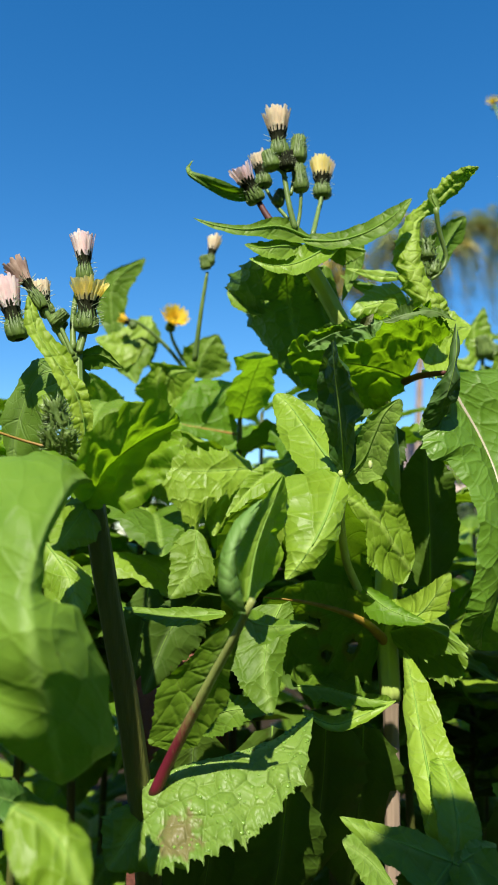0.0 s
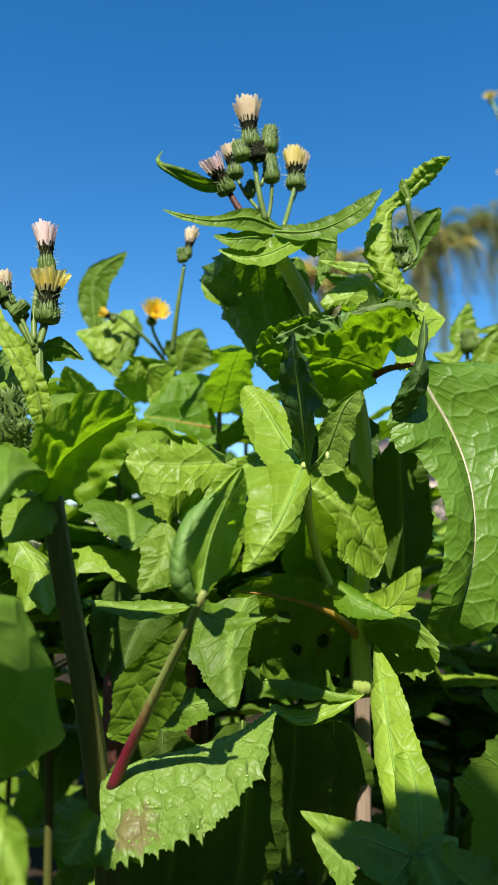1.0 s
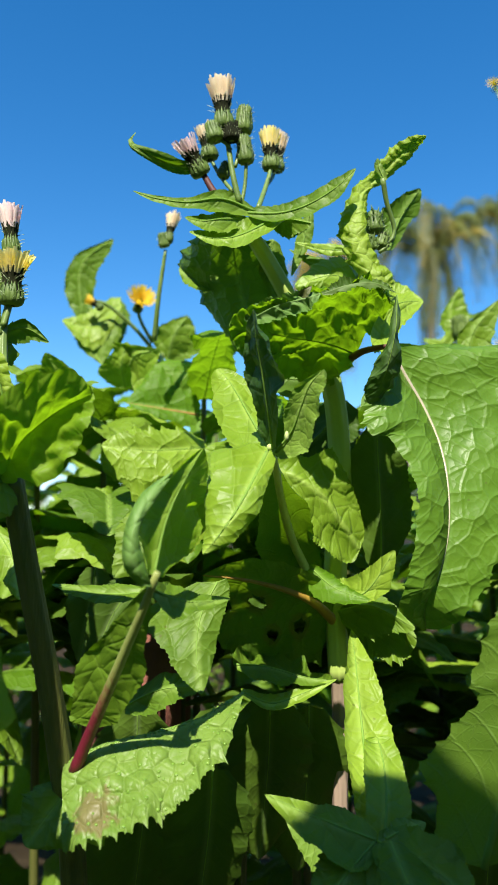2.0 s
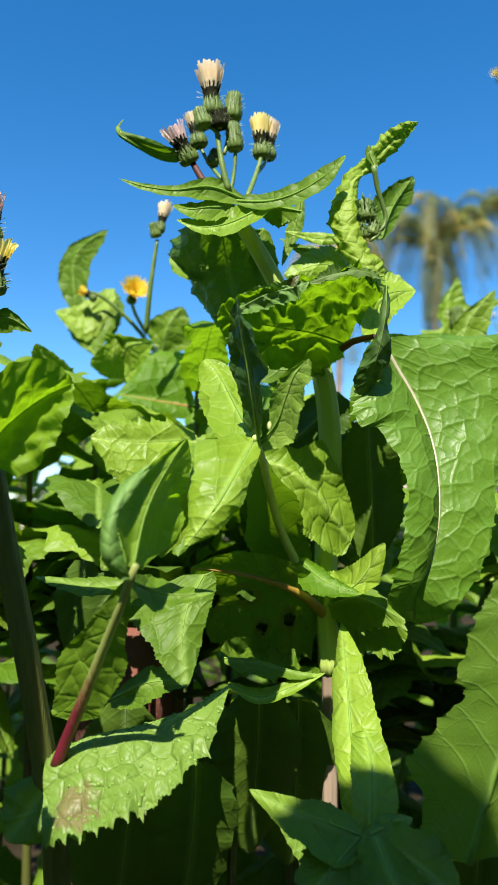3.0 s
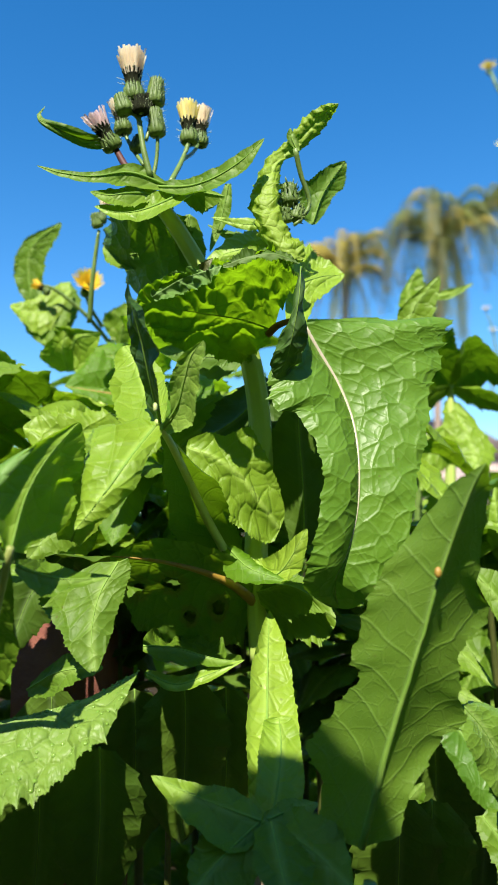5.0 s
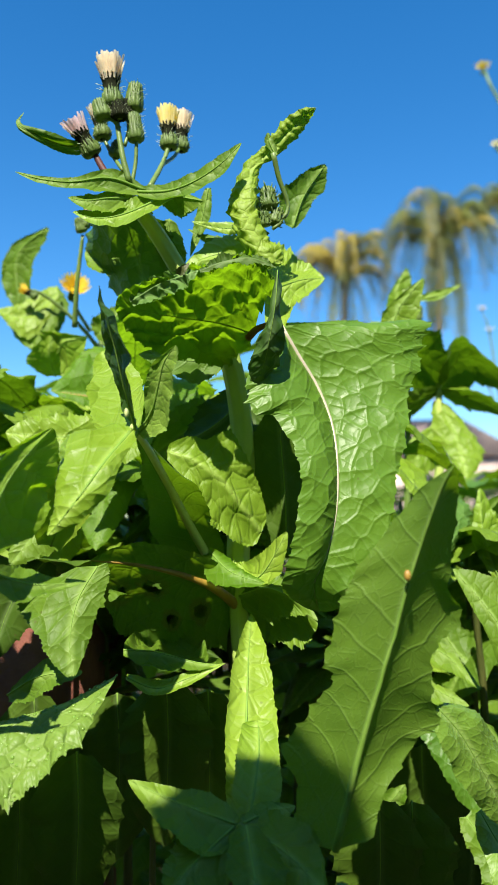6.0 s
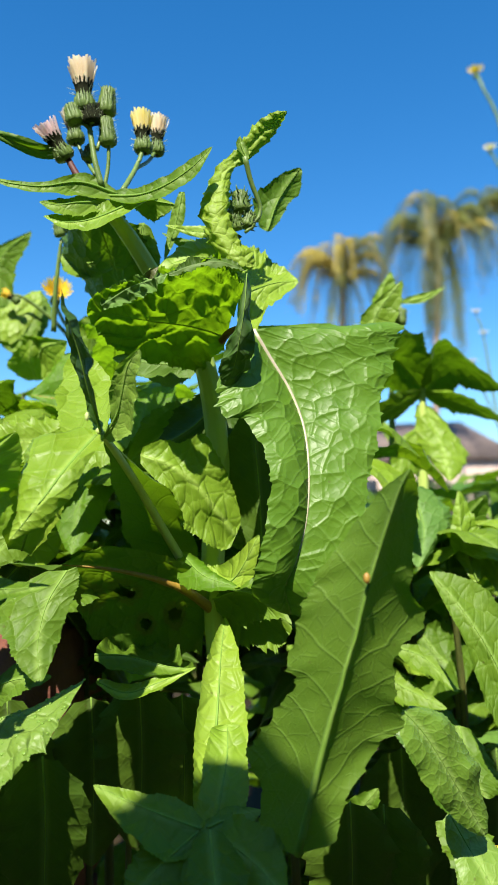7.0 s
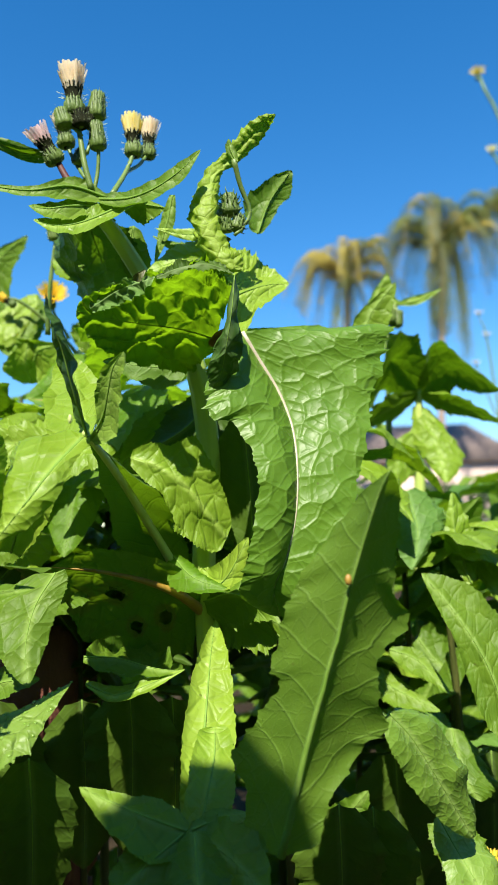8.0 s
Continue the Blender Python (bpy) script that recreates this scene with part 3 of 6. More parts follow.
mesh.materials.append(HEDGE)
tagged(new("hedge", mesh), "low dark green hedge far behind the weeds", "hedge", kind="stuff")


# ---- the tall sow thistle in the middle ----

tall = thing("sow_thistle", (0.0585, 0.3500, 0.0000), "tall green sow thistle with clasping toothed leaves and pale flower heads", "plant", "sow thistles")
stem(tall, [(0.0636, 0.3450, 0.4818), (0.0627, 0.3450, 0.5064), (0.0626, 0.3450, 0.5316), (0.0657, 0.3450, 0.5782), (0.0602, 0.3350, 0.6192), (0.0445, 0.3250, 0.6458), (0.0301, 0.3180, 0.6698), (0.0178, 0.3130, 0.6849)], [0.0046, 0.0048, 0.0050, 0.0050, 0.0046, 0.0038, 0.0034, 0.0024])
stem(tall, [(0.0619, 0.3600, 0.1946), (0.0626, 0.3450, 0.3970), (0.0635, 0.3450, 0.4672), (0.0637, 0.3450, 0.4830)], [0.0034, 0.0033, 0.0033, 0.0040], mat=STEM_WOOD)
leaf(tall, [(0.0836, 0.3100, 0.6232), (0.0902, 0.3120, 0.6115), (0.0976, 0.3130, 0.5985), (0.1025, 0.3100, 0.5839), (0.1039, 0.3050, 0.5708), (0.1036, 0.3010, 0.5561), (0.1019, 0.2990, 0.5430), (0.0978, 0.2990, 0.5291), (0.0934, 0.3020, 0.5189), (0.0956, 0.3140, 0.5076)],
     [(0.000, (-0.0008, -0.0010, -0.0010), (0.0332, 0.0120, 0.0053)), (0.111, (-0.0208, -0.0160, -0.0143), (0.0554, 0.0130, 0.0156)), (0.222, (-0.0279, -0.0200, -0.0129), (0.0450, 0.0090, 0.0131)), (0.333, (-0.0221, -0.0150, -0.0021), (0.0332, 0.0070, 0.0095)), (0.444, (-0.0172, -0.0130, -0.0010), (0.0285, 0.0060, 0.0036)), (0.556, (-0.0151, -0.0130, -0.0004), (0.0236, 0.0050, 0.0022)), (0.667, (-0.0157, -0.0130, -0.0018), (0.0229, 0.0040, 0.0019)), (0.778, (-0.0144, -0.0130, -0.0002), (0.0206, 0.0010, -0.0013)), (0.889, (-0.0125, -0.0120, -0.0009), (0.0148, -0.0020, -0.0048))], mat=LEAF_BIG, teeth=15, tooth=0.07, pucker=0.08, bow=(0.16, 0.05), wave=0.03, base=1.0, taper=0.6, rib_r=0.0010, rib_mat=RIB_PALE, dense=2, seed=1)
leaf(tall, [(0.0717, 0.3260, 0.6247), (0.0586, 0.3180, 0.6273), (0.0444, 0.3110, 0.6281), (0.0307, 0.3060, 0.6293), (0.0164, 0.3030, 0.6325)],
     [(0.000, (-0.0007, 0.0020, -0.0055), (0.0118, -0.0400, 0.0085)), (0.250, (-0.0001, 0.0130, -0.0158), (0.0147, -0.0350, 0.0153)), (0.500, (-0.0031, 0.0150, -0.0144), (0.0096, -0.0280, 0.0123)), (0.750, (-0.0039, 0.0100, -0.0117), (0.0049, -0.0140, 0.0102))], mat=LEAF_CRINKLE, teeth=14, tooth=0.10, pucker=0.35, grain=190, bow=(0.10, 0.12), wave=0.04, base=1.0, rib_r=0.0004, taper=0.5, dense=2, pleat=(0.0072, 0.0021, -0.45, 1.0), seed=2)
leaf(tall, [(0.0234, 0.2980, 0.6318), (0.0347, 0.2910, 0.6358), (0.0454, 0.2810, 0.6356), (0.0525, 0.2810, 0.6375)],
     [(0.333, (0.0023, -0.0030, -0.0060), (-0.0039, 0.0050, 0.0050)), (0.667, (0.0019, -0.0030, -0.0060), (-0.0022, 0.0040, 0.0045))], mat=LEAF_ROLL, teeth=12, tooth=0.2, pucker=0.7, grain=260, bow=(-0.3, -0.3), base=0.3, rib_r=0, dense=2, pleat=(0.005, 0.0006, 1.0, 0.4), name="rolled_margin", seed=3)
leaf(tall, [(0.0529, 0.2810, 0.6375), (0.0618, 0.2790, 0.6401), (0.0725, 0.2800, 0.6416), (0.0821, 0.2840, 0.6388)],
     [(0.333, (0.0007, -0.0020, -0.0029), (-0.0007, 0.0040, 0.0037)), (0.667, (0.0002, -0.0020, -0.0033), (-0.0000, 0.0050, 0.0038))], mat=LEAF_SHADED, teeth=16, tooth=0.45, pucker=0.7, grain=240, bow=(-0.3, -0.3), rib_r=0, base=0.3, name="rolled_margin", seed=170)
leaf(tall, [(0.0614, 0.3400, 0.6196), (0.0448, 0.3340, 0.6154), (0.0215, 0.3280, 0.6175)],
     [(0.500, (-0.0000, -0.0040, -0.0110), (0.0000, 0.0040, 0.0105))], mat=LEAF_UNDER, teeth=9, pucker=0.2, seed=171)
leaf(tall, [(0.0709, 0.3560, 0.6094), (0.0559, 0.3530, 0.5917), (0.0375, 0.3500, 0.5798)],
     [(0.500, (0.0141, -0.0030, -0.0124), (-0.0119, 0.0040, 0.0061))], mat=LEAF_SHADED, teeth=8, pucker=0.15, seed=172)
leaf(tall, [(0.0823, 0.2840, 0.6379), (0.0811, 0.2820, 0.6243), (0.0785, 0.2850, 0.6110), (0.0763, 0.2910, 0.6037), (0.0734, 0.2960, 0.5971)],
     [(0.250, (-0.0024, 0.0030, -0.0032), (0.0020, 0.0050, 0.0021)), (0.500, (-0.0053, 0.0040, -0.0000), (0.0050, 0.0070, 0.0012)), (0.750, (-0.0064, 0.0030, -0.0010), (0.0063, 0.0070, 0.0009))], mat=LEAF_CURL, teeth=14, tooth=0.10, pucker=0.3, grain=220, bow=(0.10, 0.10), wave=0.03, rib_r=0.0002, base=0.2, taper=0.6, dense=2, name="rolled_margin", seed=4)
stalk(tall, [(0.0697, 0.3260, 0.6232), (0.0729, 0.3140, 0.6230), (0.0763, 0.3030, 0.6215), (0.0795, 0.2940, 0.6200)], 0.0017, 0.001, mat=RIB_RED, name="leaf_stalk")
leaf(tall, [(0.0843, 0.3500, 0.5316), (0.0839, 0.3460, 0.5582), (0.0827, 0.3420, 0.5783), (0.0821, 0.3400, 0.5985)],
     [(0.333, (-0.0162, 0.0020, 0.0003), (0.0155, 0.0060, 0.0001)), (0.667, (-0.0135, 0.0020, 0.0017), (0.0142, 0.0060, 0.0030))], mat=LEAF_SHADED, teeth=8, tooth=0.08, pucker=0.15, seed=5)
leaf(tall, [(0.0576, 0.3620, 0.5884), (0.0416, 0.3700, 0.5915), (0.0182, 0.3750, 0.5760)],
     [(0.35, (-0.0010, -0.0078, 0.0116), (-0.0005, 0.0042, -0.0240)), (0.70, (-0.0043, -0.0062, 0.0103), (-0.0057, -0.0002, -0.0181))], mat=LEAF, teeth=8, seed=6)
leaf(tall, [(0.0442, 0.2840, 0.6369), (0.0466, 0.2810, 0.6385), (0.0491, 0.2810, 0.6407)],
     [(0.40, (-0.0016, -0.0004, 0.0008), (0.0014, -0.0014, -0.0026))], mat=STEM_DARK, teeth=6, tooth=0.4, pucker=0.4, rib_r=0, fine=False, name="withered_tip", seed=7)

# crown leaves under the flowers
leaf(tall, [(0.0274, 0.3120, 0.6851), (0.0132, 0.3060, 0.6881), (-0.0011, 0.3000, 0.6840), (-0.0136, 0.2980, 0.6848), (-0.0236, 0.2970, 0.6877)],
     [(0.250, (-0.0013, -0.0040, -0.0078), (-0.0001, 0.0040, 0.0062)), (0.500, (-0.0001, -0.0020, -0.0036), (-0.0001, 0.0030, 0.0034)), (0.750, (0.0003, -0.0010, -0.0024), (-0.0000, 0.0010, 0.0017))], teeth=6, tooth=0.05, pucker=0.03, mat=LEAF, rib_r=0.0006, bow=(0.2, 0.2), seed=8)
leaf(tall, [(0.0221, 0.3120, 0.6847), (0.0369, 0.3060, 0.6815), (0.0488, 0.3010, 0.6826), (0.0604, 0.2980, 0.6884), (0.0693, 0.2970, 0.6966)],
     [(0.250, (-0.0011, 0.0040, 0.0054), (0.0002, -0.0050, -0.0057)), (0.500, (-0.0005, 0.0040, 0.0061), (0.0014, -0.0040, -0.0060)), (0.750, (-0.0006, 0.0030, 0.0054), (0.0017, -0.0020, -0.0049))], teeth=6, tooth=0.08, pucker=0.04, rib_r=0.0006, bow=(0.2, 0.2), seed=9)
leaf(tall, [(0.0023, 0.3200, 0.7097), (-0.0105, 0.3150, 0.7091), (-0.0229, 0.3100, 0.7127), (-0.0280, 0.3100, 0.7167), (-0.0251, 0.3110, 0.7218)],
     [(0.35, (0.0067, -0.0008, 0.0009), (0.0041, 0.0032, -0.0039)), (0.70, (0.0021, 0.0001, 0.0003), (0.0007, 0.0001, -0.0023))], teeth=5, tooth=0.05, pucker=0.04, rib_r=0.0005, seed=10)
leaf(tall, [(0.0240, 0.3120, 0.6816), (0.0136, 0.3030, 0.6778), (0.0054, 0.2990, 0.6752), (-0.0019, 0.2980, 0.6763)],
     [(0.333, (0.0005, -0.0040, -0.0076), (-0.0008, 0.0060, 0.0057)), (0.667, (0.0005, -0.0030, -0.0052), (-0.0008, 0.0050, 0.0050))], mat=LEAF, teeth=7, pucker=0.05, rib_r=0.0006, seed=11)
leaf(tall, [(0.0432, 0.3180, 0.6888), (0.0310, 0.3060, 0.6767), (0.0200, 0.2980, 0.6682), (0.0100, 0.2960, 0.6663), (0.0000, 0.2980, 0.6700)],
     [(0.250, (0.0030, -0.0070, -0.0061), (-0.0021, 0.0060, 0.0083)), (0.500, (0.0022, -0.0060, -0.0066), (-0.0014, 0.0080, 0.0089)), (0.750, (0.0017, -0.0040, -0.0050), (-0.0012, 0.0050, 0.0063))], mat=LEAF_LIGHT, teeth=8, tooth=0.1, pucker=0.05, rib_r=0.0007, bow=(0.1, 0.2), seed=12)
leaf(tall, [(0.0313, 0.3180, 0.6865), (0.0413, 0.3150, 0.6831), (0.0519, 0.3130, 0.6799)],
     [(0.500, (-0.0001, 0.0030, 0.0045), (0.0011, 0.0020, -0.0088))], teeth=8, pucker=0.1, mat=LEAF, seed=13)
leaf(tall, [(0.0163, 0.3180, 0.6799), (0.0186, 0.3400, 0.6669), (0.0228, 0.3450, 0.6475), (0.0256, 0.3500, 0.6251)],
     [(0.333, (-0.0300, 0.0280, 0.0142), (0.0175, -0.0080, 0.0041)), (0.667, (-0.0150, 0.0230, 0.0044), (0.0176, -0.0050, -0.0000))], teeth=9, tooth=0.2, pucker=0.12, holes=((0.36, -0.25, 0.035),), seed=14)
leaf(tall, [(0.0126, 0.3520, 0.6716), (0.0011, 0.3570, 0.6718), (-0.0066, 0.3600, 0.6752), (-0.0112, 0.3620, 0.6774)],
     [(0.333, (0.0028, -0.0050, -0.0095), (-0.0014, 0.0060, 0.0095)), (0.667, (-0.0007, -0.0050, -0.0079), (-0.0024, 0.0040, 0.0071))], mat=LEAF, teeth=5, pucker=0.1, seed=15)
leaf(tall, [(0.0527, 0.3320, 0.6946), (0.0494, 0.3330, 0.6796), (0.0438, 0.3350, 0.6637)],
     [(0.500, (0.0038, -0.0010, 0.0003), (-0.0036, 0.0020, 0.0017))], teeth=6, tooth=0.08, pucker=0.06, seed=16)
leaf(tall, [(0.0353, 0.3300, 0.6798), (0.0339, 0.3320, 0.6641), (0.0377, 0.3330, 0.6481)],
     [(0.40, (-0.0053, -0.0017, -0.0011), (0.0083, 0.0033, -0.0049))], teeth=6, seed=17)

# flower heads of the crown
stalk(tall, [(0.0206, 0.3120, 0.6890), (0.0179, 0.3110, 0.7000), (0.0159, 0.3110, 0.7129), (0.0141, 0.3100, 0.7247)], 0.0014, 0.001)
stalk(tall, [(0.0214, 0.3140, 0.6899), (0.0229, 0.3140, 0.6989), (0.0235, 0.3130, 0.7091)], 0.0009, 0.0008)
stalk(tall, [(0.0187, 0.3120, 0.7056), (0.0205, 0.3140, 0.7157), (0.0221, 0.3150, 0.7241)], 0.0008, 0.0008)
stalk(tall, [(0.0285, 0.3160, 0.6882), (0.0322, 0.3280, 0.7044), (0.0351, 0.3340, 0.7175)], 0.0012, 0.001)
stalk(tall, [(0.0322, 0.3280, 0.7044), (0.0355, 0.3450, 0.7171), (0.0375, 0.3550, 0.7275)], 0.0009, 0.0008)
stalk(tall, [(0.0165, 0.3140, 0.6862), (0.0094, 0.3160, 0.6956), (0.0036, 0.3180, 0.7066)], 0.0019, 0.0013, mat=RIB_RED)
stalk(tall, [(0.0175, 0.3140, 0.6951), (0.0113, 0.3200, 0.7061), (0.0067, 0.3220, 0.7160)], 0.0009, 0.0008)
stalk(tall, [(0.0169, 0.3110, 0.7128), (0.0140, 0.3090, 0.7154), (0.0101, 0.3090, 0.7170)], 0.0008, 0.0007)
flower_head(tall, (0.0139, 0.3100, 0.7216), (-0.0679, 0.0000, 0.9977), 0.0242, PETAL_CREAM, fat=0.95, open_=0.02, rays=44, seed=18)
flower_head(tall, (0.0350, 0.3340, 0.7150), (-0.0437, 0.0000, 0.9990), 0.0205, PETAL_YELLOW, fat=1.05, rays=40, seed=19)
flower_head(tall, (0.0378, 0.3550, 0.7251), (0.0622, 0.0000, 0.9981), 0.0209, PETAL_CREAM, fat=0.95, seed=22)
flower_head(tall, (0.0070, 0.3220, 0.7142), (-0.1538, 0.0000, 0.9881), 0.0185, PETAL_CREAM, fat=1.1, ray_len=0.42, seed=20)
flower_head(tall, (0.0041, 0.3180, 0.7045), (-0.4879, -0.2944, 0.8218), 0.0204, PETAL_PINK, fat=1.1, rays=26, ray_len=0.42, seed=21)
bud(tall, (0.0219, 0.3150, 0.7228), (0.0794, 0.0000, 0.9968), 0.0129, fat=0.85, seed=23)
bud(tall, (0.0105, 0.3080, 0.7154), (-0.2682, 0.0000, 0.9634), 0.0091, fat=1.15, seed=24)
bud(tall, (0.0235, 0.3130, 0.7076), (-0.1100, 0.0000, 0.9939), 0.0131, fat=0.75, seed=25)
bud(tall, (0.0126, 0.3180, 0.7037), (0.3238, 0.0000, 0.9461), 0.0077, fat=1.0, seed=26)
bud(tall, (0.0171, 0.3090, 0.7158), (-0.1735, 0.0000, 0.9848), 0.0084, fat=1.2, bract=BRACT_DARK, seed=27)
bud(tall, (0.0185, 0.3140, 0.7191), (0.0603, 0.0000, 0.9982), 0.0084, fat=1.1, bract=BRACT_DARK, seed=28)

# leafy branch with curled leaves
stalk(tall, [(0.0556, 0.3320, 0.6344), (0.0638, 0.3250, 0.6484), (0.0727, 0.3180, 0.6567), (0.0789, 0.3160, 0.6664)], 0.002, 0.0012)
leaf(tall, [(0.0848, 0.3050, 0.6489), (0.0785, 0.3030, 0.6513), (0.0727, 0.3030, 0.6617), (0.0696, 0.3040, 0.6708), (0.0703, 0.3060, 0.6815), (0.0741, 0.3090, 0.6926), (0.0811, 0.3110, 0.7000), (0.0901, 0.3090, 0.7086), (0.0961, 0.3060, 0.7132), (0.1004, 0.3030, 0.7142)],
     [(0.111, (-0.0035, 0.0020, -0.0039), (0.0030, 0.0040, 0.0068)), (0.222, (-0.0070, 0.0040, -0.0010), (0.0046, 0.0050, 0.0019)), (0.333, (-0.0064, 0.0050, 0.0018), (0.0055, 0.0050, 0.0020)), (0.444, (-0.0058, 0.0040, 0.0022), (0.0054, 0.0040, 0.0009)), (0.556, (-0.0042, 0.0020, 0.0020), (0.0029, 0.0030, 0.0014)), (0.667, (-0.0028, -0.0010, 0.0021), (0.0023, 0.0020, -0.0021)), (0.778, (-0.0037, -0.0010, 0.0032), (0.0032, 0.0020, -0.0024)), (0.889, (-0.0025, -0.0010, 0.0018), (0.0018, 0.0020, -0.0020))], mat=LEAF_LUMPY, teeth=18, tooth=0.28, pucker=0.35, grain=300, bow=(-0.25, -0.25), wave=0.06, rib_r=0, base=0.3, dense=2, pleat=(0.0055, 0.0006, 1.0, 0.35), seed=29)
leaf(tall, [(0.0832, 0.3080, 0.6966), (0.0809, 0.3080, 0.7024), (0.0803, 0.3080, 0.7069)],
     [(0.40, (-0.0026, 0.0000, 0.0011), (0.0021, 0.0000, 0.0005))], teeth=3, rib_r=0.0004, seed=30)
stalk(tall, [(0.0822, 0.3080, 0.6977), (0.0844, 0.3120, 0.6884), (0.0881, 0.3160, 0.6783), (0.0858, 0.3160, 0.6717), (0.0812, 0.3160, 0.6675)], 0.0012, 0.0007)
leaf(tall, [(0.0909, 0.3450, 0.6800), (0.0970, 0.3470, 0.6967), (0.1079, 0.3500, 0.7133)],
     [(0.35, (-0.0096, -0.0043, 0.0043), (0.0057, 0.0037, 0.0019)), (0.70, (-0.0042, -0.0031, 0.0041), (0.0065, 0.0039, -0.0016))], mat=LEAF, teeth=6, pucker=0.08, seed=31)
bud(tall, (0.0800, 0.3170, 0.6768), (-0.0952, 0.0000, 0.9955), 0.0099, fat=1.1, spines=26, seed=32)
bud(tall, (0.0755, 0.3150, 0.6713), (-0.3529, -0.1712, 0.9199), 0.0058, fat=1.1, spines=26, seed=33)
bud(tall, (0.0817, 0.3170, 0.6700), (0.2960, 0.1303, 0.9463), 0.0077, fat=1.1, spines=26, seed=34)
bud(tall, (0.0777, 0.3140, 0.6678), (-0.0806, -0.1540, 0.9848), 0.0065, fat=1.1, spines=26, seed=35)
bud(tall, (0.0776, 0.3200, 0.6764), (-0.2626, 0.0000, 0.9649), 0.0061, fat=1.1, spines=26, seed=36)
leaf(tall, [(0.0780, 0.3250, 0.6524), (0.0621, 0.3150, 0.6570), (0.0441, 0.3120, 0.6516)],
     [(0.30, (-0.0023, 0.0035, 0.0115), (-0.0043, -0.0035, -0.0092)), (0.70, (-0.0023, 0.0047, 0.0077), (-0.0033, 0.0007, -0.0092))], mat=LEAF_LIGHT, teeth=8, pucker=0.08, seed=37)
leaf(tall, [(0.0719, 0.3300, 0.6743), (0.0575, 0.3300, 0.6749), (0.0450, 0.3300, 0.6782)],
     [(0.40, (-0.0001, 0.0000, 0.0030), (0.0011, 0.0000, -0.0030))], mat=LEAF_LIGHT, teeth=5, tooth=0.08, seed=38)
leaf(tall, [(0.0688, 0.3350, 0.6665), (0.0556, 0.3350, 0.6693), (0.0429, 0.3350, 0.6768)],
     [(0.40, (-0.0025, -0.0000, 0.0050), (-0.0013, -0.0000, -0.0019))], mat=LEAF, teeth=5, seed=39)
leaf(tall, [(0.0774, 0.3200, 0.6407), (0.0858, 0.3240, 0.6455), (0.0947, 0.3300, 0.6498), (0.1044, 0.3360, 0.6520)],
     [(0.000, (-0.0017, 0.0250, 0.0287), (0.0000, -0.0080, -0.0191)), (0.333, (-0.0002, 0.0250, 0.0287), (-0.0016, -0.0120, -0.0222)), (0.667, (-0.0002, 0.0140, 0.0144), (-0.0032, -0.0120, -0.0140))], mat=LEAF_LIGHT, teeth=10, tooth=0.14, pucker=0.08, base=1.0, seed=40)
leaf(tall, [(0.0804, 0.3350, 0.6299), (0.1007, 0.3450, 0.6313), (0.1286, 0.3520, 0.6328)],
     [(0.40, (-0.0005, 0.0018, 0.0037), (0.0043, -0.0032, -0.0045))], mat=LEAF_LIGHT, teeth=6, pucker=0.05, seed=41)

# side shoot with a tuft of leaves
stalk(tall, [(0.0521, 0.3380, 0.5244), (0.0430, 0.3280, 0.5424), (0.0373, 0.3010, 0.5591), (0.0344, 0.2720, 0.5697), (0.0321, 0.2560, 0.5754)], 0.0021, 0.0011, mat=STALK_PALE)
leaf(tall, [(0.0330, 0.2550, 0.5744), (0.0313, 0.2460, 0.5863), (0.0293, 0.2400, 0.5986), (0.0276, 0.2340, 0.6076), (0.0268, 0.2290, 0.6153)],
     [(0.250, (-0.0040, 0.0090, 0.0003), (0.0033, -0.0090, -0.0000)), (0.500, (-0.0058, 0.0120, 0.0018), (0.0052, -0.0120, -0.0042)), (0.750, (-0.0037, 0.0110, 0.0023), (0.0025, -0.0100, -0.0034))], mat=LEAF_CURL, teeth=12, tooth=0.12, pucker=0.3, bow=(0.1, 0.1), rib_r=0.0004, seed=42)
leaf(tall, [(0.0325, 0.2570, 0.5740), (0.0272, 0.2700, 0.5846), (0.0212, 0.2850, 0.5976), (0.0163, 0.2960, 0.6071), (0.0115, 0.3020, 0.6131)],
     [(0.250, (-0.0101, -0.0080, -0.0063), (0.0049, 0.0060, 0.0068)), (0.500, (-0.0098, -0.0080, -0.0068), (0.0082, 0.0050, 0.0013)), (0.750, (-0.0062, -0.0050, -0.0044), (0.0052, 0.0020, 0.0023))], mat=LEAF_LIGHT, teeth=12, tooth=0.06, pucker=0.12, rib_r=0.0006, taper=0.5, seed=43)
leaf(tall, [(0.0336, 0.2570, 0.5730), (0.0393, 0.2510, 0.5798), (0.0423, 0.2460, 0.5873), (0.0450, 0.2410, 0.5937), (0.0492, 0.2370, 0.5978)],
     [(0.250, (-0.0032, 0.0040, -0.0042), (0.0059, -0.0040, -0.0058)), (0.500, (-0.0051, 0.0040, -0.0006), (0.0048, -0.0040, -0.0044)), (0.750, (-0.0050, 0.0040, -0.0004), (0.0036, -0.0040, -0.0033))], mat=LEAF_WET, teeth=9, tooth=0.12, pucker=0.14, rib_r=0.0005, taper=0.5, seed=44)
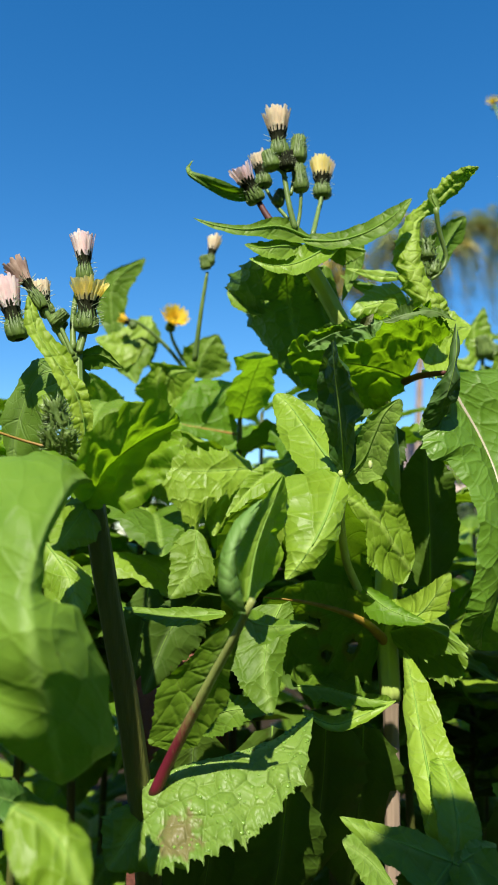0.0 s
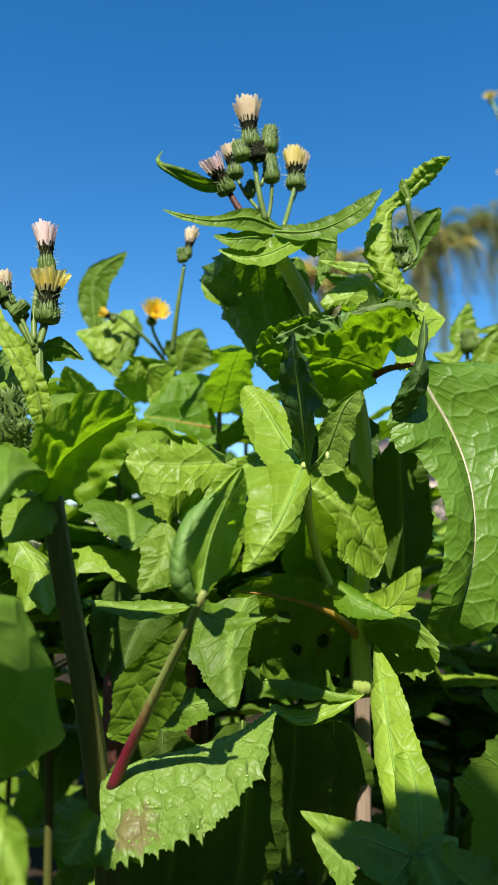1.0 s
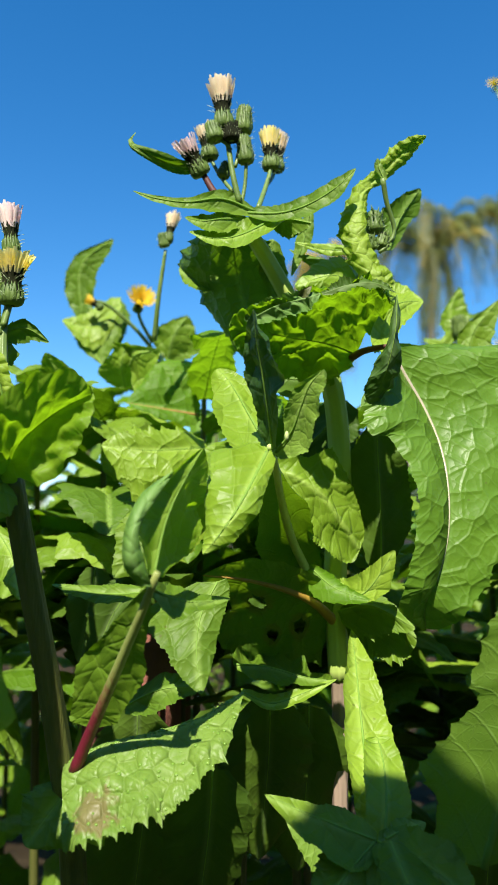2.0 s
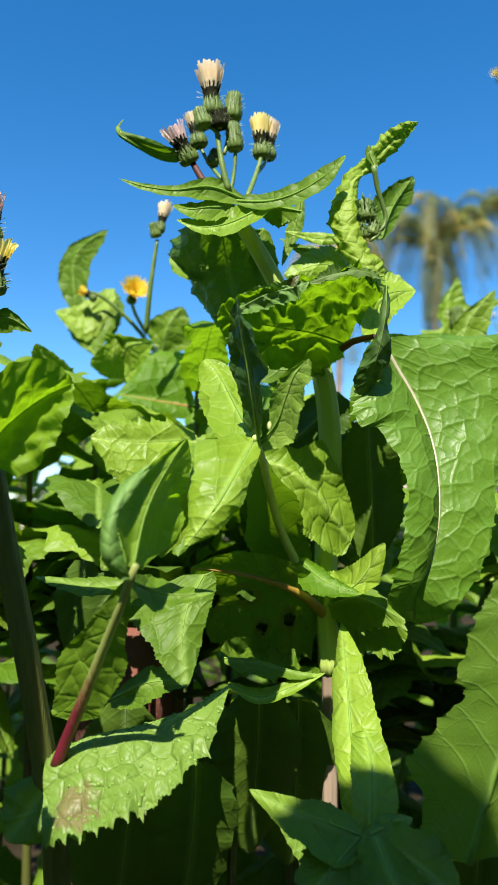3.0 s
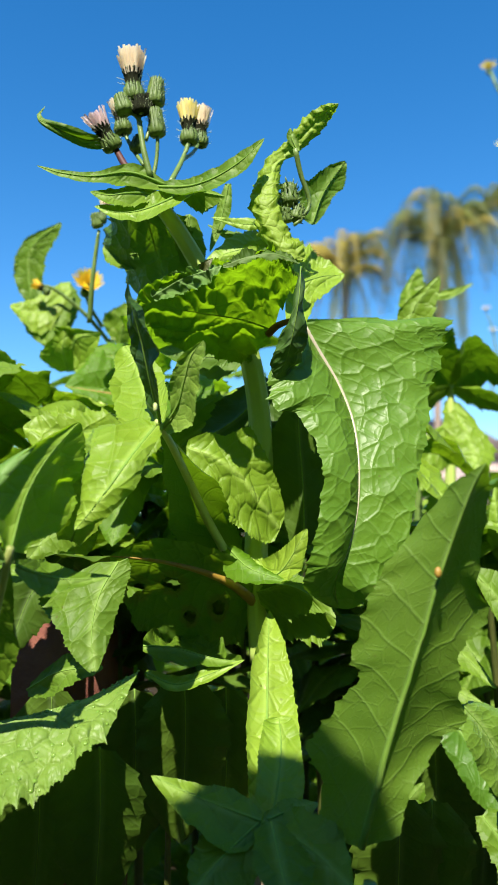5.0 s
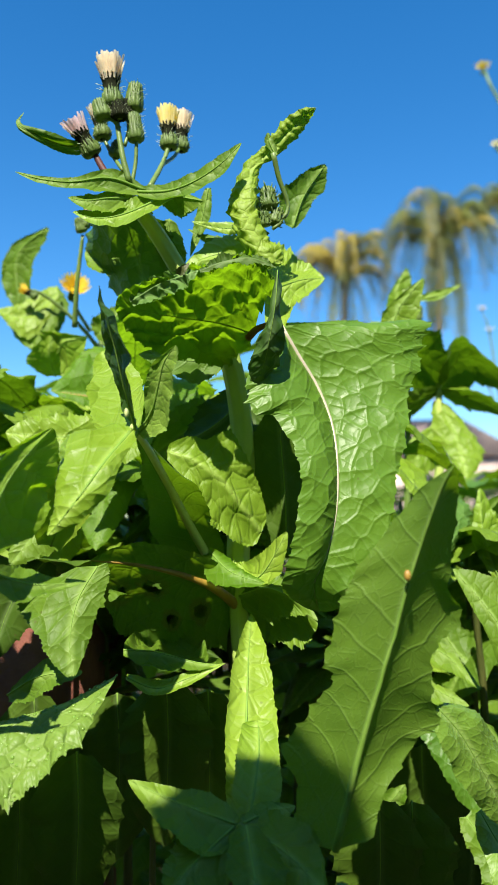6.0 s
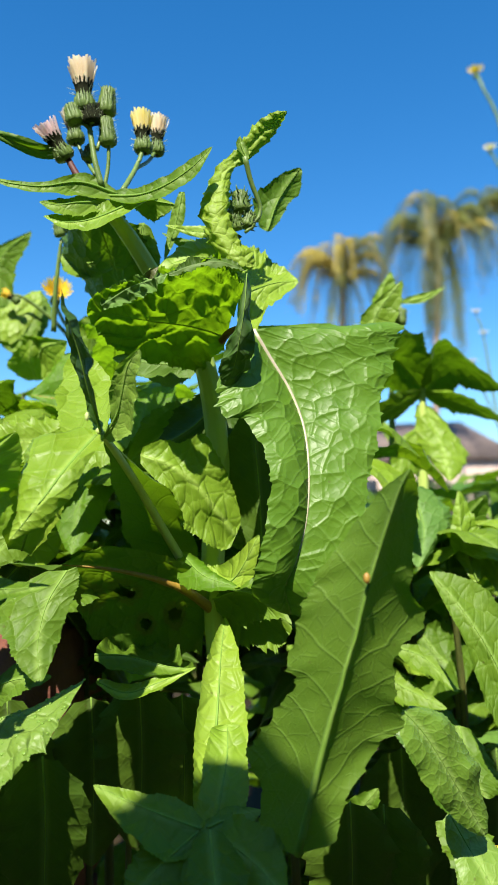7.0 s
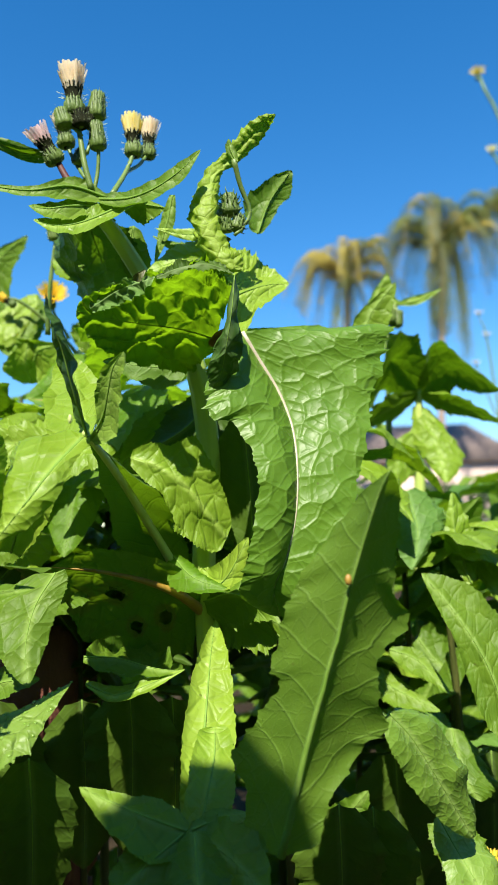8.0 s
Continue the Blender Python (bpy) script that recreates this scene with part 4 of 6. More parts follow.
leaf(tall, [(0.0312, 0.2560, 0.5735), (0.0260, 0.2400, 0.5618), (0.0205, 0.2330, 0.5517), (0.0158, 0.2310, 0.5450), (0.0114, 0.2310, 0.5397)],
     [(0.250, (-0.0156, 0.0100, 0.0080), (0.0060, 0.0040, 0.0025)), (0.500, (-0.0088, 0.0070, 0.0056), (0.0076, 0.0040, 0.0004)), (0.750, (-0.0043, 0.0030, 0.0001), (0.0051, 0.0020, -0.0014))], mat=LEAF_LIGHT, teeth=9, tooth=0.06, pucker=0.14, rib_r=0.0007, base=0.5, seed=45)
leaf(tall, [(0.0337, 0.3260, 0.5744), (0.0457, 0.3270, 0.5700), (0.0570, 0.3290, 0.5615), (0.0647, 0.3330, 0.5511), (0.0731, 0.3390, 0.5390)],
     [(0.250, (0.0025, 0.0030, 0.0100), (0.0001, -0.0010, -0.0102)), (0.500, (0.0048, 0.0040, 0.0217), (-0.0061, -0.0010, -0.0180)), (0.750, (0.0066, 0.0040, 0.0114), (-0.0049, -0.0010, -0.0145))], mat=LEAF_LIGHT, teeth=14, tooth=0.05, pucker=0.16, taper=0.35, rib_r=0, seed=47)
leaf(tall, [(0.0516, 0.3410, 0.5257), (0.0431, 0.3320, 0.5423), (0.0374, 0.3050, 0.5593), (0.0342, 0.2770, 0.5698), (0.0323, 0.2630, 0.5735)],
     [(0.250, (-0.0156, -0.0060, -0.0038), (0.0112, 0.0050, -0.0026)), (0.500, (-0.0091, -0.0040, -0.0023), (0.0115, 0.0070, -0.0032)), (0.750, (-0.0033, -0.0020, -0.0008), (0.0035, 0.0070, -0.0032))], mat=LEAF_UNDER, teeth=10, tooth=0.05, pucker=0.1, rib_r=0, seed=48)

# long leaf with a brown rib, eaten through
leaf(tall, [(0.0623, 0.3440, 0.5067), (0.0529, 0.3330, 0.5156), (0.0406, 0.3220, 0.5222), (0.0228, 0.3120, 0.5274), (0.0058, 0.3060, 0.5296)],
     [(0.000, (0.0023, -0.0020, 0.0095), (-0.0067, 0.0080, -0.0200)), (0.250, (0.0067, 0.0010, 0.0084), (-0.0098, 0.0120, -0.0276)), (0.500, (0.0038, -0.0060, 0.0099), (-0.0109, 0.0180, -0.0380)), (0.750, (0.0030, -0.0080, 0.0094), (-0.0105, 0.0200, -0.0299))], mat=LEAF_HOLED, teeth=10, pucker=0.12, tooth=0.06, bow=(-0.05, -0.10), base=1.0, rib_r=0.0024, rib_mat=RIB_BROWN, dense=2, seed=49)
leaf(tall, [(0.0595, 0.3330, 0.5183), (0.0724, 0.3220, 0.5214), (0.0838, 0.3120, 0.5391)],
     [(0.30, (-0.0030, 0.0077, 0.0078), (0.0041, -0.0083, -0.0010)), (0.60, (-0.0011, 0.0041, 0.0077), (0.0063, -0.0079, -0.0011))], mat=LEAF_LIGHT, teeth=6, tooth=0.1, pucker=0.05, rib_r=0.0005, seed=50)
leaf(tall, [(0.0650, 0.3380, 0.5170), (0.0773, 0.3350, 0.5134), (0.0962, 0.3350, 0.5011)],
     [(0.40, (0.0050, 0.0096, 0.0040), (-0.0003, 0.0026, -0.0228)), (0.70, (0.0049, 0.0052, 0.0036), (0.0043, 0.0002, -0.0195))], mat=LEAF, teeth=8, seed=51)
leaf(tall, [(0.0626, 0.3380, 0.5122), (0.0764, 0.3320, 0.5153), (0.0937, 0.3250, 0.5066)],
     [(0.40, (0.0050, 0.0067, 0.0052), (0.0045, -0.0033, -0.0142))], mat=LEAF, teeth=8, seed=52)
leaf(tall, [(0.0500, 0.3350, 0.5321), (0.0601, 0.3230, 0.5233), (0.0756, 0.3180, 0.5179)],
     [(0.40, (0.0029, 0.0000, 0.0030), (-0.0058, -0.0070, -0.0058))], mat=LEAF_GLOW, teeth=8, seed=53)

# ---- shoots at its foot ----

foot = thing("sow_thistle", (0.0649, 0.3000, 0.0000), "short sow thistle rosette with narrow upright leaf", "plant", "sow thistles")
stem(foot, [(0.0630, 0.3000, 0.2648), (0.0687, 0.2700, 0.4046), (0.0673, 0.2500, 0.4508)], [0.003, 0.0025, 0.0015], mat=STALK)
leaf(foot, [(0.0669, 0.2660, 0.4464), (0.0664, 0.2760, 0.4563), (0.0665, 0.2900, 0.4682), (0.0669, 0.3050, 0.4830), (0.0673, 0.3160, 0.4938), (0.0680, 0.3340, 0.5049)],
     [(0.200, (-0.0066, -0.0030, 0.0010), (0.0105, -0.0010, -0.0006)), (0.400, (-0.0074, -0.0040, 0.0011), (0.0116, 0.0000, -0.0004)), (0.600, (-0.0064, -0.0030, 0.0017), (0.0097, 0.0000, -0.0017)), (0.800, (-0.0039, -0.0020, 0.0026), (0.0070, 0.0000, -0.0000))], mat=LEAF_LIGHT, teeth=12, tooth=0.06, pucker=0.06, base=0.8, rib_r=0.0008, taper=0.8, seed=54)
leaf(foot, [(0.0682, 0.2580, 0.4486), (0.0700, 0.2640, 0.4576), (0.0713, 0.2750, 0.4649), (0.0711, 0.2830, 0.4705), (0.0708, 0.2870, 0.4725)],
     [(0.250, (-0.0071, -0.0020, -0.0010), (0.0086, 0.0020, -0.0016)), (0.500, (-0.0074, -0.0030, 0.0009), (0.0070, 0.0010, -0.0003)), (0.750, (-0.0059, -0.0020, 0.0011), (0.0055, 0.0010, 0.0009))], mat=LEAF_LIGHT, teeth=6, tooth=0.05, pucker=0.08, taper=0.3, base=0.8, rib_r=0.0006, seed=55)
leaf(foot, [(0.0645, 0.2520, 0.4504), (0.0529, 0.2520, 0.4546), (0.0420, 0.2550, 0.4577), (0.0297, 0.2580, 0.4620)],
     [(0.333, (0.0011, -0.0120, -0.0082), (0.0022, 0.0080, 0.0029)), (0.667, (-0.0001, -0.0090, -0.0050), (0.0011, 0.0050, 0.0017))], mat=LEAF, teeth=6, tooth=0.12, wave=0.02, seed=56)
leaf(foot, [(0.0638, 0.2510, 0.4502), (0.0567, 0.2430, 0.4469), (0.0501, 0.2360, 0.4432), (0.0459, 0.2310, 0.4392)],
     [(0.333, (0.0061, -0.0090, -0.0065), (-0.0098, 0.0060, 0.0004)), (0.667, (0.0070, -0.0070, -0.0055), (-0.0069, 0.0050, 0.0007))], mat=LEAF, teeth=8, tooth=0.2, wave=0.02, seed=57)
leaf(foot, [(0.0648, 0.2510, 0.4505), (0.0742, 0.2430, 0.4492), (0.0824, 0.2360, 0.4459), (0.0900, 0.2290, 0.4406)],
     [(0.333, (0.0026, 0.0070, 0.0058), (-0.0076, -0.0070, -0.0043)), (0.667, (0.0062, 0.0070, 0.0058), (-0.0079, -0.0070, -0.0068))], mat=LEAF, teeth=8, tooth=0.15, seed=58)
leaf(foot, [(0.0668, 0.2470, 0.4527), (0.0747, 0.2550, 0.4529), (0.0830, 0.2650, 0.4510)],
     [(0.50, (-0.0020, 0.0030, 0.0023), (0.0020, -0.0050, -0.0031))], mat=LEAF, teeth=6, seed=59)
leaf(foot, [(0.0678, 0.2450, 0.4527), (0.0704, 0.2280, 0.4466), (0.0731, 0.2150, 0.4414)],
     [(0.50, (-0.0077, 0.0000, 0.0001), (0.0093, 0.0000, -0.0001))], mat=LEAF, teeth=6, seed=60)

# ---- broad upright leaf close by ----

near = thing("sow_thistle", (0.0865, 0.2250, 0.0000), "sow thistle shoot with one broad lobed upright leaf", "plant", "sow thistles")
stem(near, [(0.0845, 0.2300, 0.3072), (0.0889, 0.2280, 0.3988), (0.0942, 0.2260, 0.4443)], [0.003, 0.0027, 0.0018], mat=STALK)
leaf(near, [(0.0933, 0.2360, 0.4489), (0.0973, 0.2340, 0.4639), (0.1009, 0.2310, 0.4777), (0.1041, 0.2280, 0.4890), (0.1075, 0.2250, 0.5002), (0.1107, 0.2230, 0.5103), (0.1137, 0.2200, 0.5219), (0.1170, 0.2170, 0.5326), (0.1200, 0.2130, 0.5423), (0.1227, 0.2090, 0.5506), (0.1252, 0.2060, 0.5556)],
     [(0.000, (-0.0123, 0.0120, -0.0015), (0.0108, 0.0000, 0.0029)), (0.100, (-0.0139, 0.0150, -0.0025), (0.0096, 0.0020, -0.0016)), (0.200, (-0.0217, 0.0210, -0.0047), (0.0169, 0.0100, -0.0008)), (0.300, (-0.0168, 0.0170, -0.0033), (0.0219, 0.0150, -0.0072)), (0.400, (-0.0134, 0.0130, -0.0045), (0.0153, 0.0130, -0.0083)), (0.500, (-0.0191, 0.0140, -0.0084), (0.0122, 0.0120, -0.0075)), (0.600, (-0.0170, 0.0130, -0.0047), (0.0206, 0.0200, -0.0088)), (0.700, (-0.0162, 0.0140, -0.0064), (0.0107, 0.0130, -0.0087)), (0.800, (-0.0110, 0.0140, -0.0042), (0.0090, 0.0120, -0.0056)), (0.900, (-0.0044, 0.0110, -0.0008), (0.0071, 0.0100, -0.0015))], mat=LEAF_UNDER, teeth=19, tooth=0.09, pucker=0.06, bow=(0.05, 0.05), wave=0.03, base=0.8, rib_r=0.0010, dense=2, seed=61)

# ---- left sow thistle ----

left_plant = thing("sow_thistle", (-0.0298, 0.2700, 0.0000), "sow thistle with dark purplish stem and shaded broad leaves", "plant", "sow thistles")
stem(left_plant, [(-0.0257, 0.2800, 0.2736), (-0.0327, 0.2620, 0.4338), (-0.0352, 0.2560, 0.4656), (-0.0396, 0.2500, 0.4988), (-0.0459, 0.2440, 0.5352), (-0.0501, 0.2380, 0.5640)], [0.0042, 0.0042, 0.0040, 0.0038, 0.0037, 0.0036], mat=STEM_DARK)
stem(left_plant, [(-0.0500, 0.2380, 0.5637), (-0.0542, 0.2440, 0.5813), (-0.0588, 0.2520, 0.6020), (-0.0603, 0.2550, 0.6169), (-0.0594, 0.2560, 0.6254)], [0.0034, 0.0024, 0.0017, 0.0014, 0.0011], mat=STALK)
leaf(left_plant, [(-0.0476, 0.2280, 0.5704), (-0.0462, 0.1940, 0.5671), (-0.0473, 0.1720, 0.5530), (-0.0483, 0.1650, 0.5400), (-0.0454, 0.1610, 0.5273), (-0.0439, 0.1720, 0.5099), (-0.0458, 0.1900, 0.4923)],
     [(0.17, (-0.0125, 0.0066, 0.0087), (-0.0008, 0.0106, -0.0008)), (0.33, (-0.0287, 0.0217, 0.0171), (-0.0000, 0.0037, -0.0015)), (0.48, (-0.0284, 0.0184, 0.0110), (0.0013, 0.0064, -0.0013)), (0.58, (-0.0264, 0.0160, 0.0063), (0.0062, 0.0200, 0.0005)), (0.72, (-0.0235, 0.0068, 0.0052), (0.0093, 0.0268, -0.0043)), (0.87, (-0.0102, -0.0115, 0.0040), (0.0094, 0.0265, -0.0062))], mat=LEAF_NEAR, teeth=11, tooth=0.03, pucker=0.08, rib_r=0, bow=(0.08, 0.06), seed=62)
leaf(left_plant, [(-0.0531, 0.2360, 0.5641), (-0.0449, 0.2310, 0.5743), (-0.0334, 0.2270, 0.5825), (-0.0209, 0.2220, 0.5875)],
     [(0.15, (-0.0016, -0.0197, 0.0027), (0.0040, -0.0037, -0.0062)), (0.35, (-0.0018, -0.0208, 0.0087), (0.0079, -0.0048, -0.0145)), (0.60, (-0.0017, -0.0168, 0.0097), (0.0084, -0.0058, -0.0138)), (0.85, (0.0009, -0.0103, 0.0085), (0.0051, -0.0063, -0.0089))], mat=LEAF_CUP, teeth=9, tooth=0.03, pucker=0.3, grain=170, dense=2, pleat=(0.0058, 0.0010, -0.25, 1.0), rib_r=0.0003, bow=(-0.16, -0.10), wave=0.05, seed=63)
leaf(left_plant, [(-0.0505, 0.2400, 0.5660), (-0.0531, 0.2250, 0.5565), (-0.0562, 0.2150, 0.5489)],
     [(0.50, (-0.0078, 0.0000, 0.0026), (0.0059, 0.0050, -0.0050))], mat=LEAF, teeth=6, seed=64)
leaf(left_plant, [(-0.0535, 0.2400, 0.5807), (-0.0542, 0.2380, 0.5920), (-0.0580, 0.2380, 0.6020), (-0.0648, 0.2400, 0.6118), (-0.0726, 0.2430, 0.6236), (-0.0761, 0.2450, 0.6356)],
     [(0.10, (-0.0022, 0.0011, -0.0038), (0.0020, 0.0031, -0.0026)), (0.25, (-0.0032, 0.0002, -0.0033), (0.0033, 0.0042, -0.0013)), (0.45, (-0.0022, -0.0003, -0.0034), (0.0046, 0.0037, -0.0010)), (0.62, (-0.0018, -0.0003, -0.0019), (0.0056, 0.0027, 0.0005)), (0.82, (-0.0033, -0.0002, -0.0002), (0.0030, 0.0018, 0.0010))], mat=LEAF_LUMPY, teeth=14, tooth=0.14, pucker=0.32, grain=330, wave=0.08, rib_r=0.0002, bow=(0.25, 0.25), seed=65)
leaf(left_plant, [(-0.0626, 0.2570, 0.6154), (-0.0538, 0.2580, 0.6181), (-0.0457, 0.2600, 0.6136)],
     [(0.40, (0.0010, -0.0017, 0.0029), (0.0015, 0.0023, -0.0050))], teeth=4, seed=66)
leaf(left_plant, [(-0.0596, 0.2620, 0.6135), (-0.0767, 0.2650, 0.6121), (-0.0842, 0.2680, 0.5969), (-0.0872, 0.2700, 0.5783)],
     [(0.35, (-0.0026, 0.0028, 0.0065), (0.0101, -0.0032, -0.0117)), (0.70, (-0.0068, -0.0002, 0.0017), (0.0123, -0.0002, -0.0088))], mat=LEAF_UNDER, teeth=8, seed=67)
leaf(left_plant, [(-0.0666, 0.2580, 0.6074), (-0.0685, 0.2550, 0.6006), (-0.0692, 0.2520, 0.5882)],
     [(0.40, (-0.0066, 0.0004, 0.0005), (0.0035, 0.0004, -0.0035))], mat=LEAF_LIGHT, teeth=5, seed=68)
stalk(left_plant, [(-0.0608, 0.2540, 0.6146), (-0.0672, 0.2540, 0.6249), (-0.0727, 0.2520, 0.6335)], 0.0014, 0.001)
stalk(left_plant, [(-0.0597, 0.2530, 0.6174), (-0.0582, 0.2540, 0.6249), (-0.0578, 0.2540, 0.6269)], 0.0012, 0.001)
stalk(left_plant, [(-0.0620, 0.2540, 0.6187), (-0.0629, 0.2560, 0.6317), (-0.0607, 0.2570, 0.6511)], 0.0011, 0.001)
stalk(left_plant, [(-0.0617, 0.2530, 0.6164), (-0.0655, 0.2530, 0.6246), (-0.0680, 0.2530, 0.6287)], 0.0008, 0.0008)
stalk(left_plant, [(-0.0566, 0.2450, 0.5785), (-0.0598, 0.2420, 0.5810), (-0.0622, 0.2400, 0.5863)], 0.0012, 0.001)
stalk(left_plant, [(-0.0634, 0.2380, 0.5814), (-0.0730, 0.2360, 0.5839), (-0.0826, 0.2320, 0.5869)], 0.0005, 0.0004, mat=RIB_BROWN)
flower_head(left_plant, (-0.0578, 0.2540, 0.6249), (0.0423, -0.0398, 0.9983), 0.0224, PETAL_YELLOW, open_=0.08, ray_len=0.38, rays=44, hairs=60, seed=69)
flower_head(left_plant, (-0.0595, 0.2580, 0.6451), (-0.0795, 0.0000, 0.9968), 0.0190, PETAL_PINK, fat=0.85, hairs=20, seed=70)
flower_head(left_plant, (-0.0723, 0.2520, 0.6329), (-0.5484, -0.0745, 0.8329), 0.0240, PETAL_BROWN, fat=0.5, rays=22, ray_len=0.38, hairs=30, seed=71)
flower_head(left_plant, (-0.0800, 0.2500, 0.6212), (-0.2785, 0.0000, 0.9604), 0.0233, PETAL_PINK, fat=0.85, hairs=40, seed=72)
flower_head(left_plant, (-0.0717, 0.2560, 0.6313), (-0.2841, 0.0569, 0.9571), 0.0157, PETAL_CREAM, fat=0.9, ray_len=0.42, hairs=30, seed=73)
bud(left_plant, (-0.0696, 0.2530, 0.6276), (0.7584, -0.1437, 0.6358), 0.0070, seed=74)
bud(left_plant, (-0.0691, 0.2560, 0.6254), (0.6035, 0.0000, 0.7973), 0.0057, seed=75)
bud(left_plant, (-0.0576, 0.2240, 0.5857), (-0.2746, -0.2140, 0.9375), 0.0093, fat=1.0, hairs=40, spines=44, seed=76)
bud(left_plant, (-0.0586, 0.2200, 0.5790), (-0.2376, -0.4425, 0.8647), 0.0068, fat=1.0, hairs=40, spines=44, seed=77)
bud(left_plant, (-0.0552, 0.2220, 0.5781), (0.2079, -0.6186, 0.7577), 0.0081, fat=1.0, hairs=40, spines=44, seed=78)
bud(left_plant, (-0.0624, 0.2260, 0.5874), (0.5459, -0.3138, 0.7768), 0.0064, fat=1.0, hairs=40, spines=44, seed=79)

# leaf with a red stalk, and the dewy leaf
leaf(left_plant, [(-0.0251, 0.2490, 0.4849), (-0.0215, 0.2440, 0.4928), (-0.0150, 0.2350, 0.5070), (-0.0085, 0.2250, 0.5188), (-0.0016, 0.2130, 0.5322)],
     [(0.250, (-0.0108, 0.0060, -0.0030), (0.0061, 0.0020, -0.0035)), (0.500, (-0.0138, 0.0080, -0.0013), (0.0083, 0.0020, -0.0045)), (0.750, (-0.0074, 0.0050, 0.0003), (0.0035, 0.0030, -0.0044))], mat=LEAF, teeth=14, tooth=0.06, bow=(0.05, 0.05), base=0.02, rib_r=0, pucker=0.10, seed=80)
stalk(left_plant, [(-0.0307, 0.2500, 0.4707), (-0.0254, 0.2450, 0.4826), (-0.0174, 0.2350, 0.4988), (-0.0105, 0.2250, 0.5125), (-0.0042, 0.2150, 0.5245), (0.0009, 0.2070, 0.5355)], 0.0021, 0.001, mat=RIB_FADE, name="leaf_stalk")
leaf(left_plant, [(-0.0005, 0.2110, 0.5346), (0.0015, 0.2140, 0.5467), (0.0038, 0.2170, 0.5545), (0.0072, 0.2230, 0.5629), (0.0111, 0.2360, 0.5727)],
     [(0.000, (-0.0016, -0.0030, 0.0009), (0.0024, 0.0050, -0.0010)), (0.250, (-0.0055, -0.0090, -0.0008), (0.0071, 0.0180, -0.0058)), (0.500, (-0.0075, -0.0100, -0.0011), (0.0074, 0.0210, 0.0000)), (0.750, (-0.0038, -0.0080, 0.0002), (0.0047, 0.0160, 0.0004))], mat=LEAF_CUP, teeth=9, tooth=0.05, bow=(0.16, 0.08), pucker=0.2, base=1.0, rib_r=0.0004, rib_mat=RIB, seed=81)
leaf(left_plant, [(-0.0024, 0.2070, 0.5319), (-0.0055, 0.2030, 0.5384), (-0.0048, 0.2030, 0.5474), (-0.0017, 0.2080, 0.5555), (0.0042, 0.2170, 0.5639)],
     [(0.250, (-0.0027, 0.0030, -0.0005), (0.0033, 0.0030, -0.0006)), (0.500, (-0.0030, 0.0030, 0.0004), (0.0012, 0.0020, 0.0000)), (0.750, (-0.0023, 0.0020, 0.0017), (0.0013, 0.0010, -0.0009))], mat=LEAF_BLUE, teeth=9, tooth=0.02, bow=(-0.12, -0.12), pucker=0.04, wave=0.0, rib_r=0, base=0.5, name="curled_margin", seed=82)
dewy = leaf(left_plant, [(-0.0344, 0.2520, 0.4730), (-0.0223, 0.2520, 0.4783), (-0.0103, 0.2540, 0.4808), (0.0006, 0.2580, 0.4829), (0.0100, 0.2620, 0.4854), (0.0228, 0.2740, 0.4914)],
     [(0.200, (0.0004, 0.0020, 0.0007), (0.0049, -0.0200, -0.0206)), (0.400, (0.0006, 0.0020, 0.0005), (0.0056, -0.0200, -0.0189)), (0.600, (0.0007, 0.0020, 0.0006), (0.0064, -0.0190, -0.0153)), (0.800, (0.0006, 0.0020, 0.0008), (0.0076, -0.0160, -0.0070))], mat=LEAF_DEW, teeth=15, tooth=0.14, pucker=0.2, bow=(0.0, -0.06), wave=0.07, rib_r=0, base=0.9, taper=0.9, dense=2, seed=83)
leaf(left_plant, [(-0.0305, 0.2550, 0.4668), (-0.0267, 0.2460, 0.4622), (-0.0190, 0.2400, 0.4531)],
     [(0.50, (-0.0093, 0.0040, -0.0065), (0.0076, -0.0060, -0.0011))], mat=LEAF_WET, teeth=5, seed=84)
leaf(left_plant, [(-0.0325, 0.2560, 0.4656), (-0.0378, 0.2500, 0.4591), (-0.0438, 0.2450, 0.4511)],
     [(0.50, (-0.0095, 0.0020, 0.0044), (0.0098, -0.0060, -0.0076))], mat=LEAF, teeth=6, seed=85)

# ---- low leaves between the stems ----

mid = thing("sow_thistle", (0.0158, 0.3100, 0.0000), "low sow thistle with overlapping half-shaded leaves", "plant", "sow thistles")
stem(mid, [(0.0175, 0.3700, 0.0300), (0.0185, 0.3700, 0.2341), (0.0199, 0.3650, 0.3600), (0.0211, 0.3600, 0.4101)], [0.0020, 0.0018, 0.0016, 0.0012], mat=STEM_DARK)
leaf(mid, [(-0.0086, 0.2820, 0.5250), (-0.0270, 0.2760, 0.5248), (-0.0450, 0.2700, 0.5285)],
     [(0.40, (-0.0020, 0.0028, 0.0033), (-0.0030, -0.0072, -0.0028))], teeth=8, seed=86)
leaf(mid, [(-0.0027, 0.2220, 0.5301), (0.0031, 0.2320, 0.5264), (0.0097, 0.2380, 0.5251), (0.0191, 0.2460, 0.5254)],
     [(0.333, (-0.0025, 0.0080, 0.0045), (0.0010, -0.0040, -0.0056)), (0.667, (-0.0011, 0.0050, 0.0023), (0.0008, -0.0040, -0.0023))], mat=LEAF, teeth=6, tooth=0.1, pucker=0.1, seed=87)
